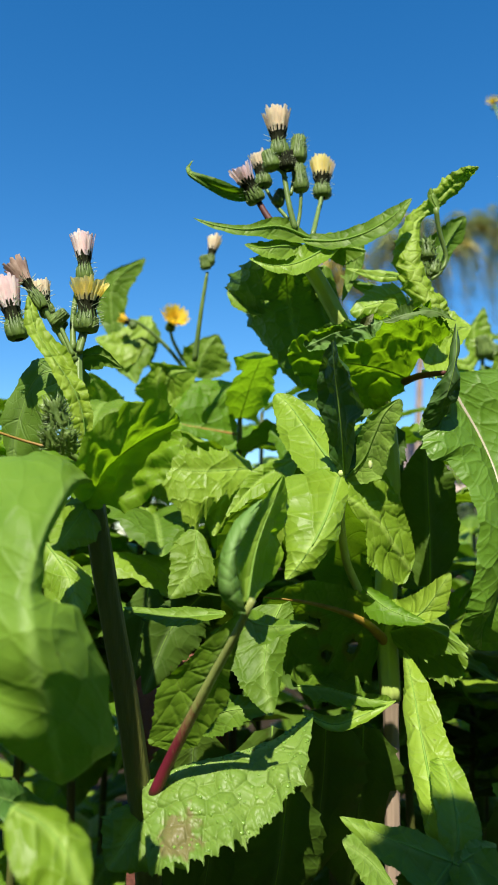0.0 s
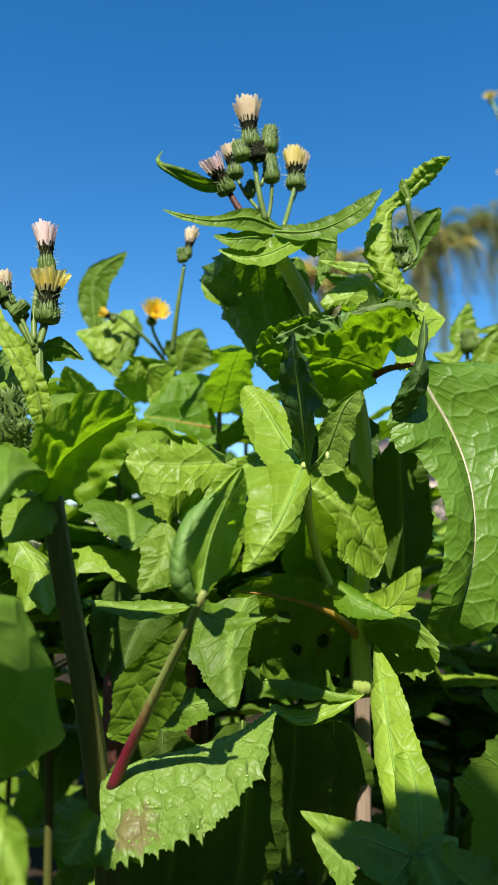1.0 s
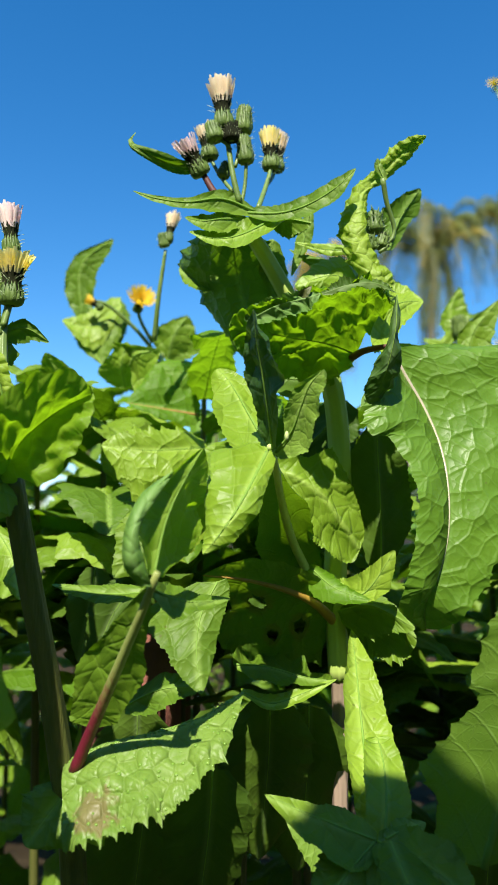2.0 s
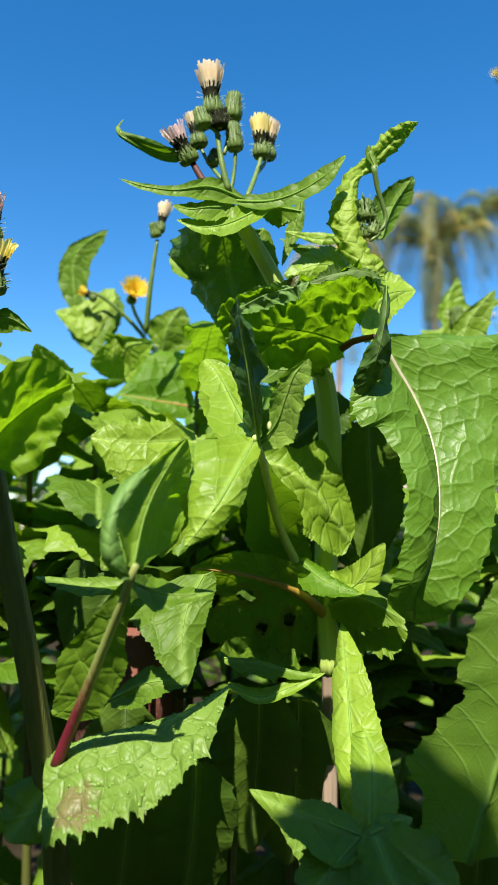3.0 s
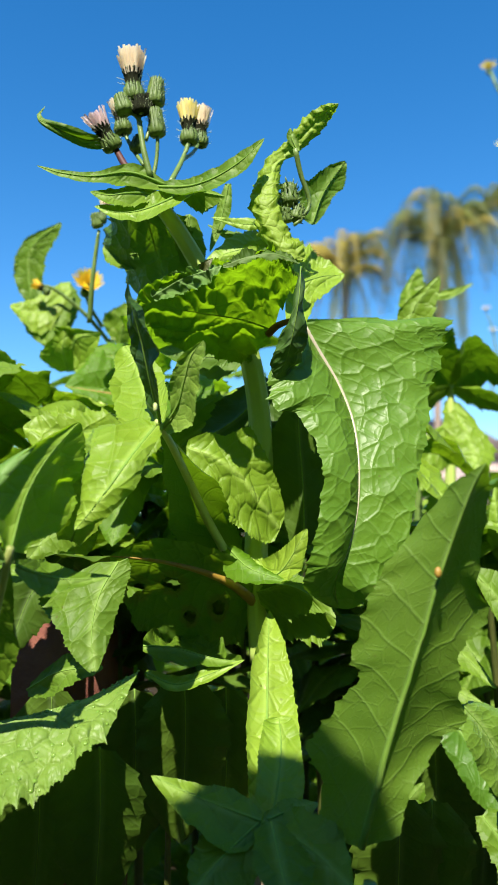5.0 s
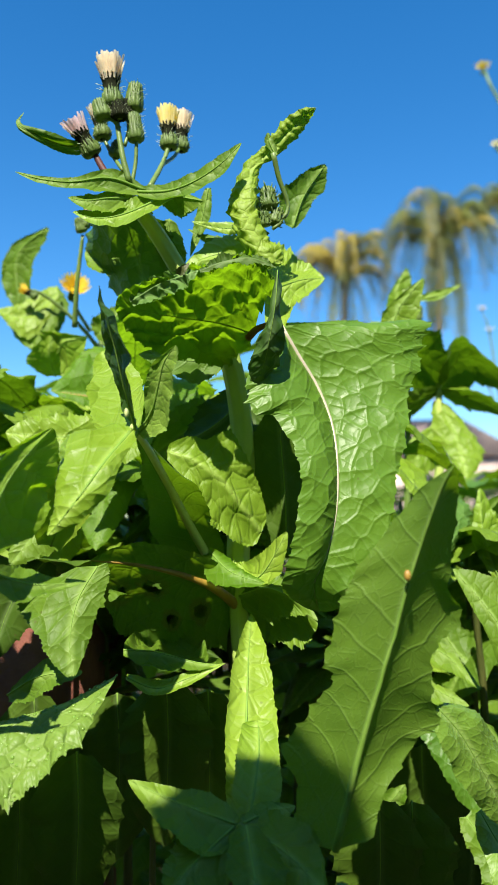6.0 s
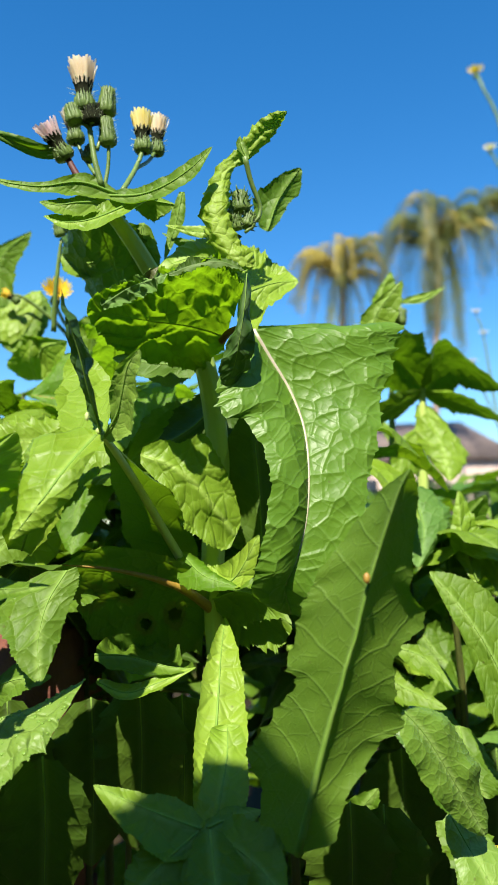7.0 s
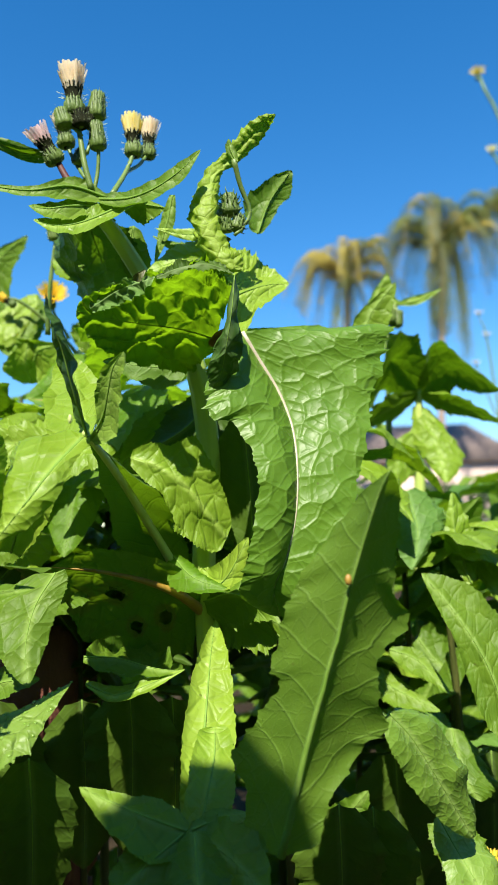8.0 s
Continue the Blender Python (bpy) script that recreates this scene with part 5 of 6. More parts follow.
leaf(mid, [(0.0125, 0.2890, 0.5281), (0.0069, 0.2830, 0.5166), (0.0057, 0.2770, 0.5040), (0.0080, 0.2720, 0.4906)],
     [(0.333, (-0.0221, 0.0020, -0.0010), (0.0094, 0.0040, 0.0035)), (0.667, (-0.0093, -0.0010, -0.0032), (0.0070, 0.0040, 0.0009))], mat=LEAF, teeth=7, tooth=0.08, pucker=0.08, bow=(0.03, 0.06), wave=0.03, rib_r=0.0004, seed=88)
leaf(mid, [(0.0192, 0.3040, 0.4953), (0.0320, 0.3080, 0.4937), (0.0464, 0.3060, 0.4901), (0.0577, 0.3040, 0.4891)],
     [(0.333, (-0.0058, 0.0370, 0.0034), (0.0016, -0.0080, -0.0053)), (0.667, (0.0006, 0.0320, -0.0009), (0.0001, -0.0050, -0.0024))], mat=LEAF, teeth=8, tooth=0.12, wave=0.10, seed=90)
leaf(mid, [(0.0211, 0.3000, 0.4859), (0.0329, 0.2970, 0.4822), (0.0443, 0.3000, 0.4850), (0.0584, 0.3040, 0.4897)],
     [(0.333, (-0.0003, 0.0050, 0.0023), (0.0003, -0.0040, -0.0020)), (0.667, (-0.0001, 0.0030, 0.0019), (0.0005, -0.0030, -0.0021))], mat=LEAF_LIGHT, teeth=7, tooth=0.1, seed=91)
leaf(mid, [(-0.0243, 0.3000, 0.4801), (-0.0087, 0.2900, 0.4886), (0.0082, 0.2850, 0.4906)],
     [(0.40, (0.0030, 0.0033, 0.0065), (0.0034, -0.0067, -0.0057))], mat=LEAF, teeth=8, seed=92)
leaf(mid, [(0.0612, 0.3330, 0.4068), (0.0509, 0.3330, 0.4189), (0.0390, 0.3300, 0.4278)],
     [(0.50, (-0.0028, 0.0040, 0.0097), (-0.0023, -0.0060, -0.0085))], mat=LEAF_WET, teeth=8, seed=93)
leaf(mid, [(-0.0509, 0.1680, 0.4948), (-0.0441, 0.1680, 0.4911), (-0.0378, 0.1660, 0.4854), (-0.0329, 0.1640, 0.4774)],
     [(0.333, (-0.0022, -0.0080, -0.0077), (0.0031, 0.0080, -0.0002)), (0.667, (-0.0037, -0.0060, -0.0061), (0.0032, 0.0060, 0.0009))], mat=LEAF_LIGHT, teeth=8, tooth=0.06, seed=94)
leaf(mid, [(-0.0553, 0.2400, 0.4644), (-0.0668, 0.2200, 0.4790), (-0.0761, 0.2100, 0.4851)],
     [(0.50, (-0.0003, 0.0000, 0.0060), (0.0049, -0.0100, -0.0039))], mat=LEAF_BLUE, teeth=8, seed=95)
# dark hanging leaves added to fill gaps that lie in deep shade
leaf(mid, [(0.0127, 0.2605, 0.4701), (0.0105, 0.2714, 0.4437), (0.0049, 0.2878, 0.4059)],
     [(0.300, (-0.0169, 0.0029, -0.0052), (0.0144, 0.0029, -0.0039)), (0.700, (-0.0150, 0.0011, -0.0027), (0.0126, 0.0011, -0.0013))], mat=LEAF_SHADED, teeth=7, fine=False, seed=96)
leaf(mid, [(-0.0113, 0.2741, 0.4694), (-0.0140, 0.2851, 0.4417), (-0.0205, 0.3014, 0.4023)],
     [(0.300, (-0.0270, 0.0043, -0.0081), (0.0226, 0.0043, -0.0060)), (0.700, (-0.0239, 0.0016, -0.0043), (0.0199, 0.0016, -0.0021))], mat=LEAF_SHADED, teeth=7, fine=False, seed=97)
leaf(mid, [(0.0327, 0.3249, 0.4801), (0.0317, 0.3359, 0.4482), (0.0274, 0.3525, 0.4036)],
     [(0.300, (-0.0207, 0.0029, -0.0060), (0.0186, 0.0029, -0.0045)), (0.700, (-0.0185, 0.0011, -0.0033), (0.0159, 0.0011, -0.0016))], mat=LEAF_SHADED, teeth=7, fine=False, seed=98)
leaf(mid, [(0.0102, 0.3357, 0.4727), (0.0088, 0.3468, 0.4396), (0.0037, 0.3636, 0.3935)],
     [(0.300, (-0.0216, 0.0030, -0.0062), (0.0191, 0.0030, -0.0047)), (0.700, (-0.0193, 0.0011, -0.0034), (0.0164, 0.0011, -0.0016))], mat=LEAF_SHADED, teeth=7, fine=False, seed=99)
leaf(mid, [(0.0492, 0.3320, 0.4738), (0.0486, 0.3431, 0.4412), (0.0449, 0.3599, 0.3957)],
     [(0.300, (-0.0209, 0.0030, -0.0061), (0.0190, 0.0030, -0.0046)), (0.700, (-0.0188, 0.0011, -0.0033), (0.0162, 0.0011, -0.0016))], mat=LEAF_SHADED, teeth=7, fine=False, seed=100)
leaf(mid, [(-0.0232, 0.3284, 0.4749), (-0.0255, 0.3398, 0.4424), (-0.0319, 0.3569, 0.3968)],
     [(0.300, (-0.0216, 0.0030, -0.0062), (0.0185, 0.0030, -0.0046)), (0.700, (-0.0191, 0.0011, -0.0033), (0.0161, 0.0011, -0.0016))], mat=LEAF_SHADED, teeth=7, fine=False, seed=101)
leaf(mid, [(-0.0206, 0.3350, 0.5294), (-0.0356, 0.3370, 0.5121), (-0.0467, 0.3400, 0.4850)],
     [(0.500, (-0.0114, 0.0000, 0.0049), (0.0126, 0.0000, -0.0073))], mat=LEAF_SHADED, teeth=8, seed=173)
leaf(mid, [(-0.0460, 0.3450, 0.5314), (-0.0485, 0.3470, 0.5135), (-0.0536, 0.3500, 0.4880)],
     [(0.500, (-0.0116, 0.0000, 0.0000), (0.0130, 0.0000, -0.0025))], mat=LEAF_SHADED, teeth=8, seed=174)
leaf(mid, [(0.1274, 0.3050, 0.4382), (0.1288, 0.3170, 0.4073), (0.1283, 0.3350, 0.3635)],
     [(0.30, (-0.0180, 0.0032, -0.0061), (0.0175, 0.0032, -0.0045)), (0.70, (-0.0166, 0.0012, -0.0032), (0.0147, 0.0012, -0.0015))], mat=LEAF_SHADED, teeth=7, fine=False, seed=102)
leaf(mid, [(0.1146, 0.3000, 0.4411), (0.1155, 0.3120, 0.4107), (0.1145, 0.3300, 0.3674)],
     [(0.30, (-0.0179, 0.0032, -0.0060), (0.0171, 0.0032, -0.0045)), (0.70, (-0.0164, 0.0012, -0.0032), (0.0145, 0.0012, -0.0015))], mat=LEAF_SHADED, teeth=7, fine=False, seed=104)
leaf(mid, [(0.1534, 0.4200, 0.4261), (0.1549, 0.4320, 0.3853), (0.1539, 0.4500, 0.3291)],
     [(0.30, (-0.0251, 0.0032, -0.0078), (0.0243, 0.0032, -0.0057)), (0.70, (-0.0229, 0.0012, -0.0043), (0.0202, 0.0012, -0.0020))], mat=LEAF_SHADED, teeth=7, fine=False, seed=105)
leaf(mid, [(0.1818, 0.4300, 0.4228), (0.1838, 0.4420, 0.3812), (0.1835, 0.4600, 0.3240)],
     [(0.30, (-0.0254, 0.0032, -0.0079), (0.0249, 0.0032, -0.0058)), (0.70, (-0.0233, 0.0012, -0.0043), (0.0207, 0.0012, -0.0020))], mat=LEAF_SHADED, teeth=7, fine=False, seed=106)
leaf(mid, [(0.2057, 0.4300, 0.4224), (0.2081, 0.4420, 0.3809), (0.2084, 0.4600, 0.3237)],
     [(0.30, (-0.0252, 0.0032, -0.0079), (0.0249, 0.0032, -0.0058)), (0.70, (-0.0231, 0.0012, -0.0043), (0.0206, 0.0012, -0.0020))], mat=LEAF_SHADED, teeth=7, fine=False, seed=107)

# ---- plants behind ----

back = thing("sow_thistle", (-0.0453, 0.4800, 0.0000), "sow thistle in bloom with a golden open flower", "plant", "sow thistles")
stem(back, [(-0.0335, 0.5000, 0.1129), (-0.0322, 0.4800, 0.4687), (-0.0400, 0.4900, 0.6128), (-0.0418, 0.5300, 0.6763)], [0.004, 0.004, 0.003, 0.002])
stalk(back, [(-0.0397, 0.5300, 0.6679), (-0.0570, 0.5150, 0.6893), (-0.0760, 0.5050, 0.7050), (-0.0872, 0.5000, 0.7075)], 0.0016, 0.001)
stalk(back, [(-0.0472, 0.5200, 0.6823), (-0.0545, 0.5100, 0.6962), (-0.0562, 0.5050, 0.7091)], 0.0014, 0.001)
flower_head(back, (-0.0561, 0.5050, 0.7009), (0.3500, -0.8200, 0.4500), 0.0180, PETAL_GOLD, open_=0.35, rays=60, hairs=0, seed=108)
flower_head(back, (-0.0485, 0.4200, 0.5447), (0.5072, -0.3202, 0.8001), 0.0139, PETAL_GOLD, open_=0.2, hairs=0, seed=109)
flower_head(back, (-0.0792, 0.5000, 0.7014), (-0.8195, 0.0000, 0.5730), 0.0140, PETAL_GOLD, rays=26, hairs=0, seed=110)
stalk(back, [(-0.0316, 0.4200, 0.6568), (-0.0280, 0.4120, 0.6815), (-0.0240, 0.4080, 0.7064)], 0.0016, 0.001)
flower_head(back, (-0.0231, 0.4080, 0.7105), (0.1938, 0.0690, 0.9786), 0.0190, PETAL_CREAM, fat=0.8, hairs=0, seed=111)
bud(back, (-0.0244, 0.4080, 0.7078), (-0.2058, -0.1594, 0.9655), 0.0085, fat=1.0, seed=112)
leaf(back, [(-0.0986, 0.5200, 0.7033), (-0.0990, 0.5170, 0.7384), (-0.0756, 0.5120, 0.7570)],
     [(0.35, (-0.0109, 0.0020, -0.0046), (0.0110, -0.0000, -0.0137)), (0.70, (-0.0102, 0.0029, 0.0025), (0.0112, -0.0011, -0.0033))], teeth=6, seed=113)
leaf(back, [(-0.0701, 0.5200, 0.7117), (-0.0905, 0.5100, 0.6920), (-0.1084, 0.5050, 0.6947)],
     [(0.40, (-0.0011, 0.0033, 0.0135), (0.0033, -0.0067, -0.0201))], mat=LEAF_LIGHT, teeth=6, seed=114)
leaf(back, [(-0.0742, 0.5200, 0.7117), (-0.0862, 0.5100, 0.6797), (-0.0791, 0.5050, 0.6623)],
     [(0.40, (-0.0158, 0.0003, 0.0033), (0.0148, -0.0017, -0.0055))], teeth=6, seed=115)
leaf(back, [(-0.0380, 0.5350, 0.6732), (-0.0336, 0.5300, 0.6891), (-0.0234, 0.5300, 0.7053)],
     [(0.40, (-0.0146, -0.0007, 0.0075), (0.0219, 0.0043, -0.0041))], teeth=6, seed=116)
leaf(back, [(-0.0778, 0.5300, 0.7191), (-0.0767, 0.5250, 0.6962), (-0.0728, 0.5200, 0.6781)],
     [(0.40, (-0.0079, -0.0010, -0.0000), (0.0121, 0.0040, 0.0014))], teeth=6, seed=117)
leaf(back, [(-0.0569, 0.4700, 0.6396), (-0.0575, 0.4580, 0.6519), (-0.0538, 0.4550, 0.6657)],
     [(0.40, (-0.0151, 0.0002, -0.0007), (0.0148, 0.0022, -0.0002))], mat=LEAF_LIGHT, teeth=6, seed=118)
leaf(back, [(-0.0847, 0.4200, 0.6169), (-0.0831, 0.4100, 0.6314), (-0.0878, 0.4000, 0.6453)],
     [(0.40, (-0.0128, -0.0020, 0.0029), (0.0124, 0.0030, 0.0039))], mat=LEAF_LIGHT, teeth=6, seed=119)
leaf(back, [(-0.0084, 0.4500, 0.6183), (-0.0286, 0.4450, 0.6213), (-0.0510, 0.4400, 0.6246)],
     [(0.30, (0.0037, 0.0080, 0.0185), (0.0038, -0.0020, -0.0095)), (0.65, (0.0043, 0.0065, 0.0259), (0.0021, -0.0035, -0.0066))], mat=LEAF_GLOW, teeth=9, tooth=0.06, pucker=0.1, rib_mat=RIB_BROWN, rib_r=0.0009, seed=120)
leaf(back, [(0.0012, 0.3750, 0.5893), (-0.0237, 0.3600, 0.5864), (-0.0466, 0.3550, 0.5883)],
     [(0.30, (-0.0019, 0.0027, 0.0114), (0.0013, -0.0053, -0.0132)), (0.65, (-0.0028, 0.0022, 0.0109), (0.0036, -0.0028, -0.0291))], mat=LEAF_LIGHT, teeth=8, tooth=0.3, seed=121)
leaf(back, [(-0.0003, 0.3850, 0.5934), (-0.0130, 0.3700, 0.5746), (-0.0174, 0.3650, 0.5550)],
     [(0.40, (-0.0091, -0.0024, -0.0038), (0.0064, -0.0004, -0.0065))], mat=LEAF_LIGHT, teeth=6, seed=122)
leaf(back, [(0.0225, 0.3700, 0.5931), (0.0052, 0.3600, 0.5822), (-0.0109, 0.3500, 0.5640)],
     [(0.40, (-0.0061, -0.0020, 0.0029), (0.0047, -0.0070, -0.0112))], mat=LEAF_LIGHT, teeth=6, seed=123)
leaf(back, [(-0.0551, 0.4000, 0.5706), (-0.0512, 0.3950, 0.5569), (-0.0622, 0.3900, 0.5524)],
     [(0.50, (0.0079, -0.0050, 0.0058), (-0.0113, 0.0050, 0.0031))], mat=LEAF_LIGHT, teeth=8, tooth=0.4, seed=124)
leaf(back, [(-0.0235, 0.3400, 0.5572), (-0.0255, 0.3350, 0.5420), (-0.0348, 0.3300, 0.5275)],
     [(0.40, (-0.0110, -0.0010, 0.0020), (0.0105, -0.0010, -0.0104))], teeth=8, seed=125)
leaf(back, [(-0.0928, 0.3400, 0.5521), (-0.0796, 0.3300, 0.5373), (-0.0718, 0.3200, 0.5189)],
     [(0.40, (-0.0074, -0.0020, -0.0081), (0.0125, 0.0030, -0.0059))], mat=LEAF_LIGHT, teeth=8, seed=126)
leaf(back, [(-0.0527, 0.4600, 0.6518), (-0.0476, 0.4550, 0.6576), (-0.0320, 0.4500, 0.6593)],
     [(0.50, (-0.0142, 0.0000, 0.0077), (0.0021, 0.0050, -0.0275))], mat=LEAF_LIGHT, teeth=6, seed=127)
leaf(back, [(-0.0030, 0.4600, 0.6500), (-0.0285, 0.4500, 0.6415), (-0.0492, 0.4500, 0.6213)],
     [(0.40, (-0.0097, 0.0036, 0.0095), (-0.0013, -0.0014, -0.0165))], mat=LEAF_GLOW, teeth=6, seed=128)
leaf(back, [(-0.0081, 0.3000, 0.5357), (0.0071, 0.2800, 0.5622), (0.0164, 0.2700, 0.5732)],
     [(0.40, (-0.0140, -0.0034, 0.0007), (0.0085, 0.0016, -0.0060))], mat=LEAF_LIGHT, teeth=6, seed=129)
leaf(back, [(-0.0614, 0.4200, 0.5876), (-0.0420, 0.4100, 0.5921), (-0.0109, 0.4100, 0.5973)],
     [(0.40, (-0.0004, 0.0036, 0.0160), (0.0065, -0.0064, -0.0180))], mat=LEAF_LIGHT, teeth=6, seed=130)

right_plant = thing("sow_thistle", (0.1730, 0.5200, 0.0000), "sow thistle with umbrella of drooping dark leaves", "plant", "sow thistles")
stem(right_plant, [(0.1758, 0.5500, 0.0575), (0.1968, 0.5500, 0.5163), (0.2002, 0.5500, 0.5970), (0.2028, 0.5500, 0.6427)], [0.004, 0.004, 0.0035, 0.002])
leaf(right_plant, [(0.2027, 0.5500, 0.6419), (0.1809, 0.5400, 0.6623), (0.1663, 0.5300, 0.6400), (0.1574, 0.5300, 0.6201)],
     [(0.30, (0.0142, -0.0260, 0.0097), (0.0017, 0.0290, -0.0168)), (0.60, (0.0064, -0.0314, 0.0234), (-0.0031, 0.0286, -0.0127))], teeth=6, seed=131)
leaf(right_plant, [(0.2028, 0.5500, 0.6427), (0.2225, 0.5450, 0.6619), (0.2565, 0.5350, 0.6378)],
     [(0.35, (-0.0052, -0.0319, 0.0098), (0.0146, 0.0181, -0.0155)), (0.70, (-0.0033, -0.0214, -0.0030), (0.0062, 0.0186, -0.0138))], teeth=6, seed=132)
leaf(right_plant, [(0.2026, 0.5500, 0.6394), (0.1791, 0.5400, 0.6271), (0.1458, 0.5300, 0.6077)],
     [(0.40, (-0.0120, -0.0220, 0.0018), (-0.0026, 0.0180, -0.0081))], teeth=5, seed=133)
leaf(right_plant, [(0.2025, 0.5500, 0.6385), (0.2246, 0.5450, 0.6305), (0.2568, 0.5350, 0.6135)],
     [(0.40, (0.0044, -0.0213, 0.0002), (0.0082, 0.0137, -0.0081))], teeth=5, seed=134)
leaf(right_plant, [(0.2033, 0.5500, 0.6301), (0.2116, 0.5400, 0.5995), (0.2136, 0.5300, 0.5726)],
     [(0.50, (-0.0150, 0.0050, 0.0011), (0.0182, 0.0000, -0.0087))], mat=LEAF_LIGHT, teeth=6, seed=135)
leaf(right_plant, [(0.2011, 0.5500, 0.6135), (0.1863, 0.5450, 0.5969), (0.1758, 0.5400, 0.5645)],
     [(0.40, (-0.0105, -0.0010, 0.0000), (0.0065, -0.0010, -0.0209))], mat=LEAF_LIGHT, teeth=6, seed=136)
leaf(right_plant, [(0.1460, 0.4200, 0.6413), (0.1516, 0.4200, 0.6607), (0.1669, 0.4200, 0.6798)],
     [(0.50, (-0.0079, 0.0000, 0.0003), (0.0107, 0.0000, -0.0070))], teeth=6, seed=137)

bud_plant = thing("sow_thistle", (0.1546, 0.5700, 0.0000), "slender budding sow thistle with pale green tips", "plant", "sow thistles")
stem(bud_plant, [(0.1593, 0.5800, 0.1328), (0.1785, 0.5750, 0.5158), (0.1836, 0.5700, 0.6430), (0.1846, 0.5700, 0.7049)], [0.003, 0.003, 0.002, 0.0015], mat=STALK)
leaf(bud_plant, [(0.1829, 0.5700, 0.6960), (0.1788, 0.5700, 0.7186), (0.1868, 0.5700, 0.7391)],
     [(0.40, (-0.0083, 0.0000, -0.0043), (0.0160, 0.0000, 0.0037))], mat=LEAF_LIGHT, teeth=5, seed=138)
leaf(bud_plant, [(0.1925, 0.5700, 0.7136), (0.2099, 0.5700, 0.7165), (0.2286, 0.5700, 0.7247)],
     [(0.40, (0.0038, 0.0000, 0.0054), (0.0034, 0.0000, -0.0027))], mat=LEAF_LIGHT, teeth=4, tooth=0.05, seed=139)
leaf(bud_plant, [(0.1855, 0.5700, 0.7049), (0.1740, 0.5700, 0.6919), (0.1570, 0.5700, 0.6970)],
     [(0.40, (-0.0022, 0.0000, 0.0075), (-0.0031, 0.0000, -0.0103))], mat=LEAF_LIGHT, teeth=4, seed=140)
bud(bud_plant, (0.1870, 0.5680, 0.6975), (-0.2069, -0.1118, 0.9720), 0.0179, seed=141)
bud(bud_plant, (0.1915, 0.5700, 0.6957), (0.2411, 0.0000, 0.9705), 0.0137, seed=142)
leaf(bud_plant, [(0.1878, 0.5750, 0.6928), (0.1962, 0.5700, 0.6866), (0.1901, 0.5700, 0.6691)],
     [(0.50, (-0.0142, 0.0000, -0.0083), (0.0029, 0.0000, -0.0090))], mat=LEAF_LIGHT, teeth=4, seed=143)

# low leaves on the right

right_low = thing("sow_thistle", (0.1576, 0.3600, 0.0000), "sow thistle with glossy drooping lower leaves", "plant", "sow thistles")
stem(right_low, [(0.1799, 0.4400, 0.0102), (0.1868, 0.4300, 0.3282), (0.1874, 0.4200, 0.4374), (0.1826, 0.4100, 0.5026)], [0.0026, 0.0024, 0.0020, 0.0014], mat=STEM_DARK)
leaf(right_low, [(0.1483, 0.4050, 0.4506), (0.1629, 0.3980, 0.4360), (0.1735, 0.3880, 0.4203), (0.1813, 0.3780, 0.3990)],
     [(0.333, (-0.0132, -0.0040, -0.0013), (0.0150, 0.0060, 0.0104)), (0.667, (-0.0103, -0.0040, -0.0100), (0.0127, 0.0060, 0.0018))], mat=LEAF_BIG, teeth=9, tooth=0.06, pucker=0.10, seed=144)
leaf(right_low, [(0.1604, 0.3600, 0.4121), (0.1695, 0.3550, 0.3995), (0.1759, 0.3500, 0.3891), (0.1807, 0.3450, 0.3770)],
     [(0.333, (-0.0094, -0.0020, -0.0002), (0.0099, 0.0050, 0.0083)), (0.667, (-0.0111, -0.0040, -0.0036), (0.0106, 0.0040, 0.0060))], mat=LEAF, teeth=7, seed=145)
leaf(right_low, [(0.1921, 0.3450, 0.4553), (0.1850, 0.3500, 0.4815), (0.1743, 0.3580, 0.5027), (0.1623, 0.3680, 0.5199)],
     [(0.333, (-0.0053, -0.0040, -0.0188), (0.0132, 0.0060, 0.0110)), (0.667, (-0.0041, -0.0030, -0.0063), (0.0107, 0.0060, 0.0111))], mat=LEAF, teeth=8, tooth=0.06, pucker=0.08, seed=146)
leaf(right_low, [(0.1280, 0.2540, 0.4838), (0.1353, 0.2580, 0.4752), (0.1432, 0.2640, 0.4620), (0.1511, 0.2720, 0.4483), (0.1577, 0.2790, 0.4369)],
     [(0.250, (-0.0062, -0.0060, -0.0048), (0.0093, 0.0100, 0.0026)), (0.500, (-0.0071, -0.0060, -0.0041), (0.0116, 0.0120, 0.0001)), (0.750, (-0.0060, -0.0050, -0.0018), (0.0075, 0.0080, -0.0020))], mat=LEAF_WET, teeth=9, tooth=0.05, pucker=0.2, taper=0.6, base=0.3, rib_r=0.0004, seed=175)
leaf(right_low, [(0.1485, 0.2900, 0.4400), (0.1529, 0.2860, 0.4314), (0.1577, 0.2800, 0.4230), (0.1628, 0.2760, 0.4108)],
     [(0.333, (-0.0060, -0.0040, -0.0020), (0.0081, 0.0070, 0.0013)), (0.667, (-0.0090, -0.0040, -0.0034), (0.0100, 0.0080, 0.0019))], mat=LEAF_WET, teeth=9, tooth=0.05, pucker=0.15, base=0.3, rib_r=0.0004, seed=176)
leaf(right_low, [(0.1939, 0.4020, 0.5120), (0.1883, 0.4050, 0.5336), (0.1892, 0.4120, 0.5598)],
     [(0.500, (-0.0058, 0.0030, -0.0004), (0.0104, 0.0070, 0.0071))], mat=LEAF_LIGHT, teeth=6, seed=147)
leaf(right_low, [(0.1890, 0.4400, 0.5019), (0.1909, 0.4400, 0.5333), (0.2089, 0.4300, 0.5578)],
     [(0.50, (-0.0042, 0.0000, 0.0097), (0.0190, 0.0000, -0.0005))], mat=LEAF, teeth=8, seed=148)
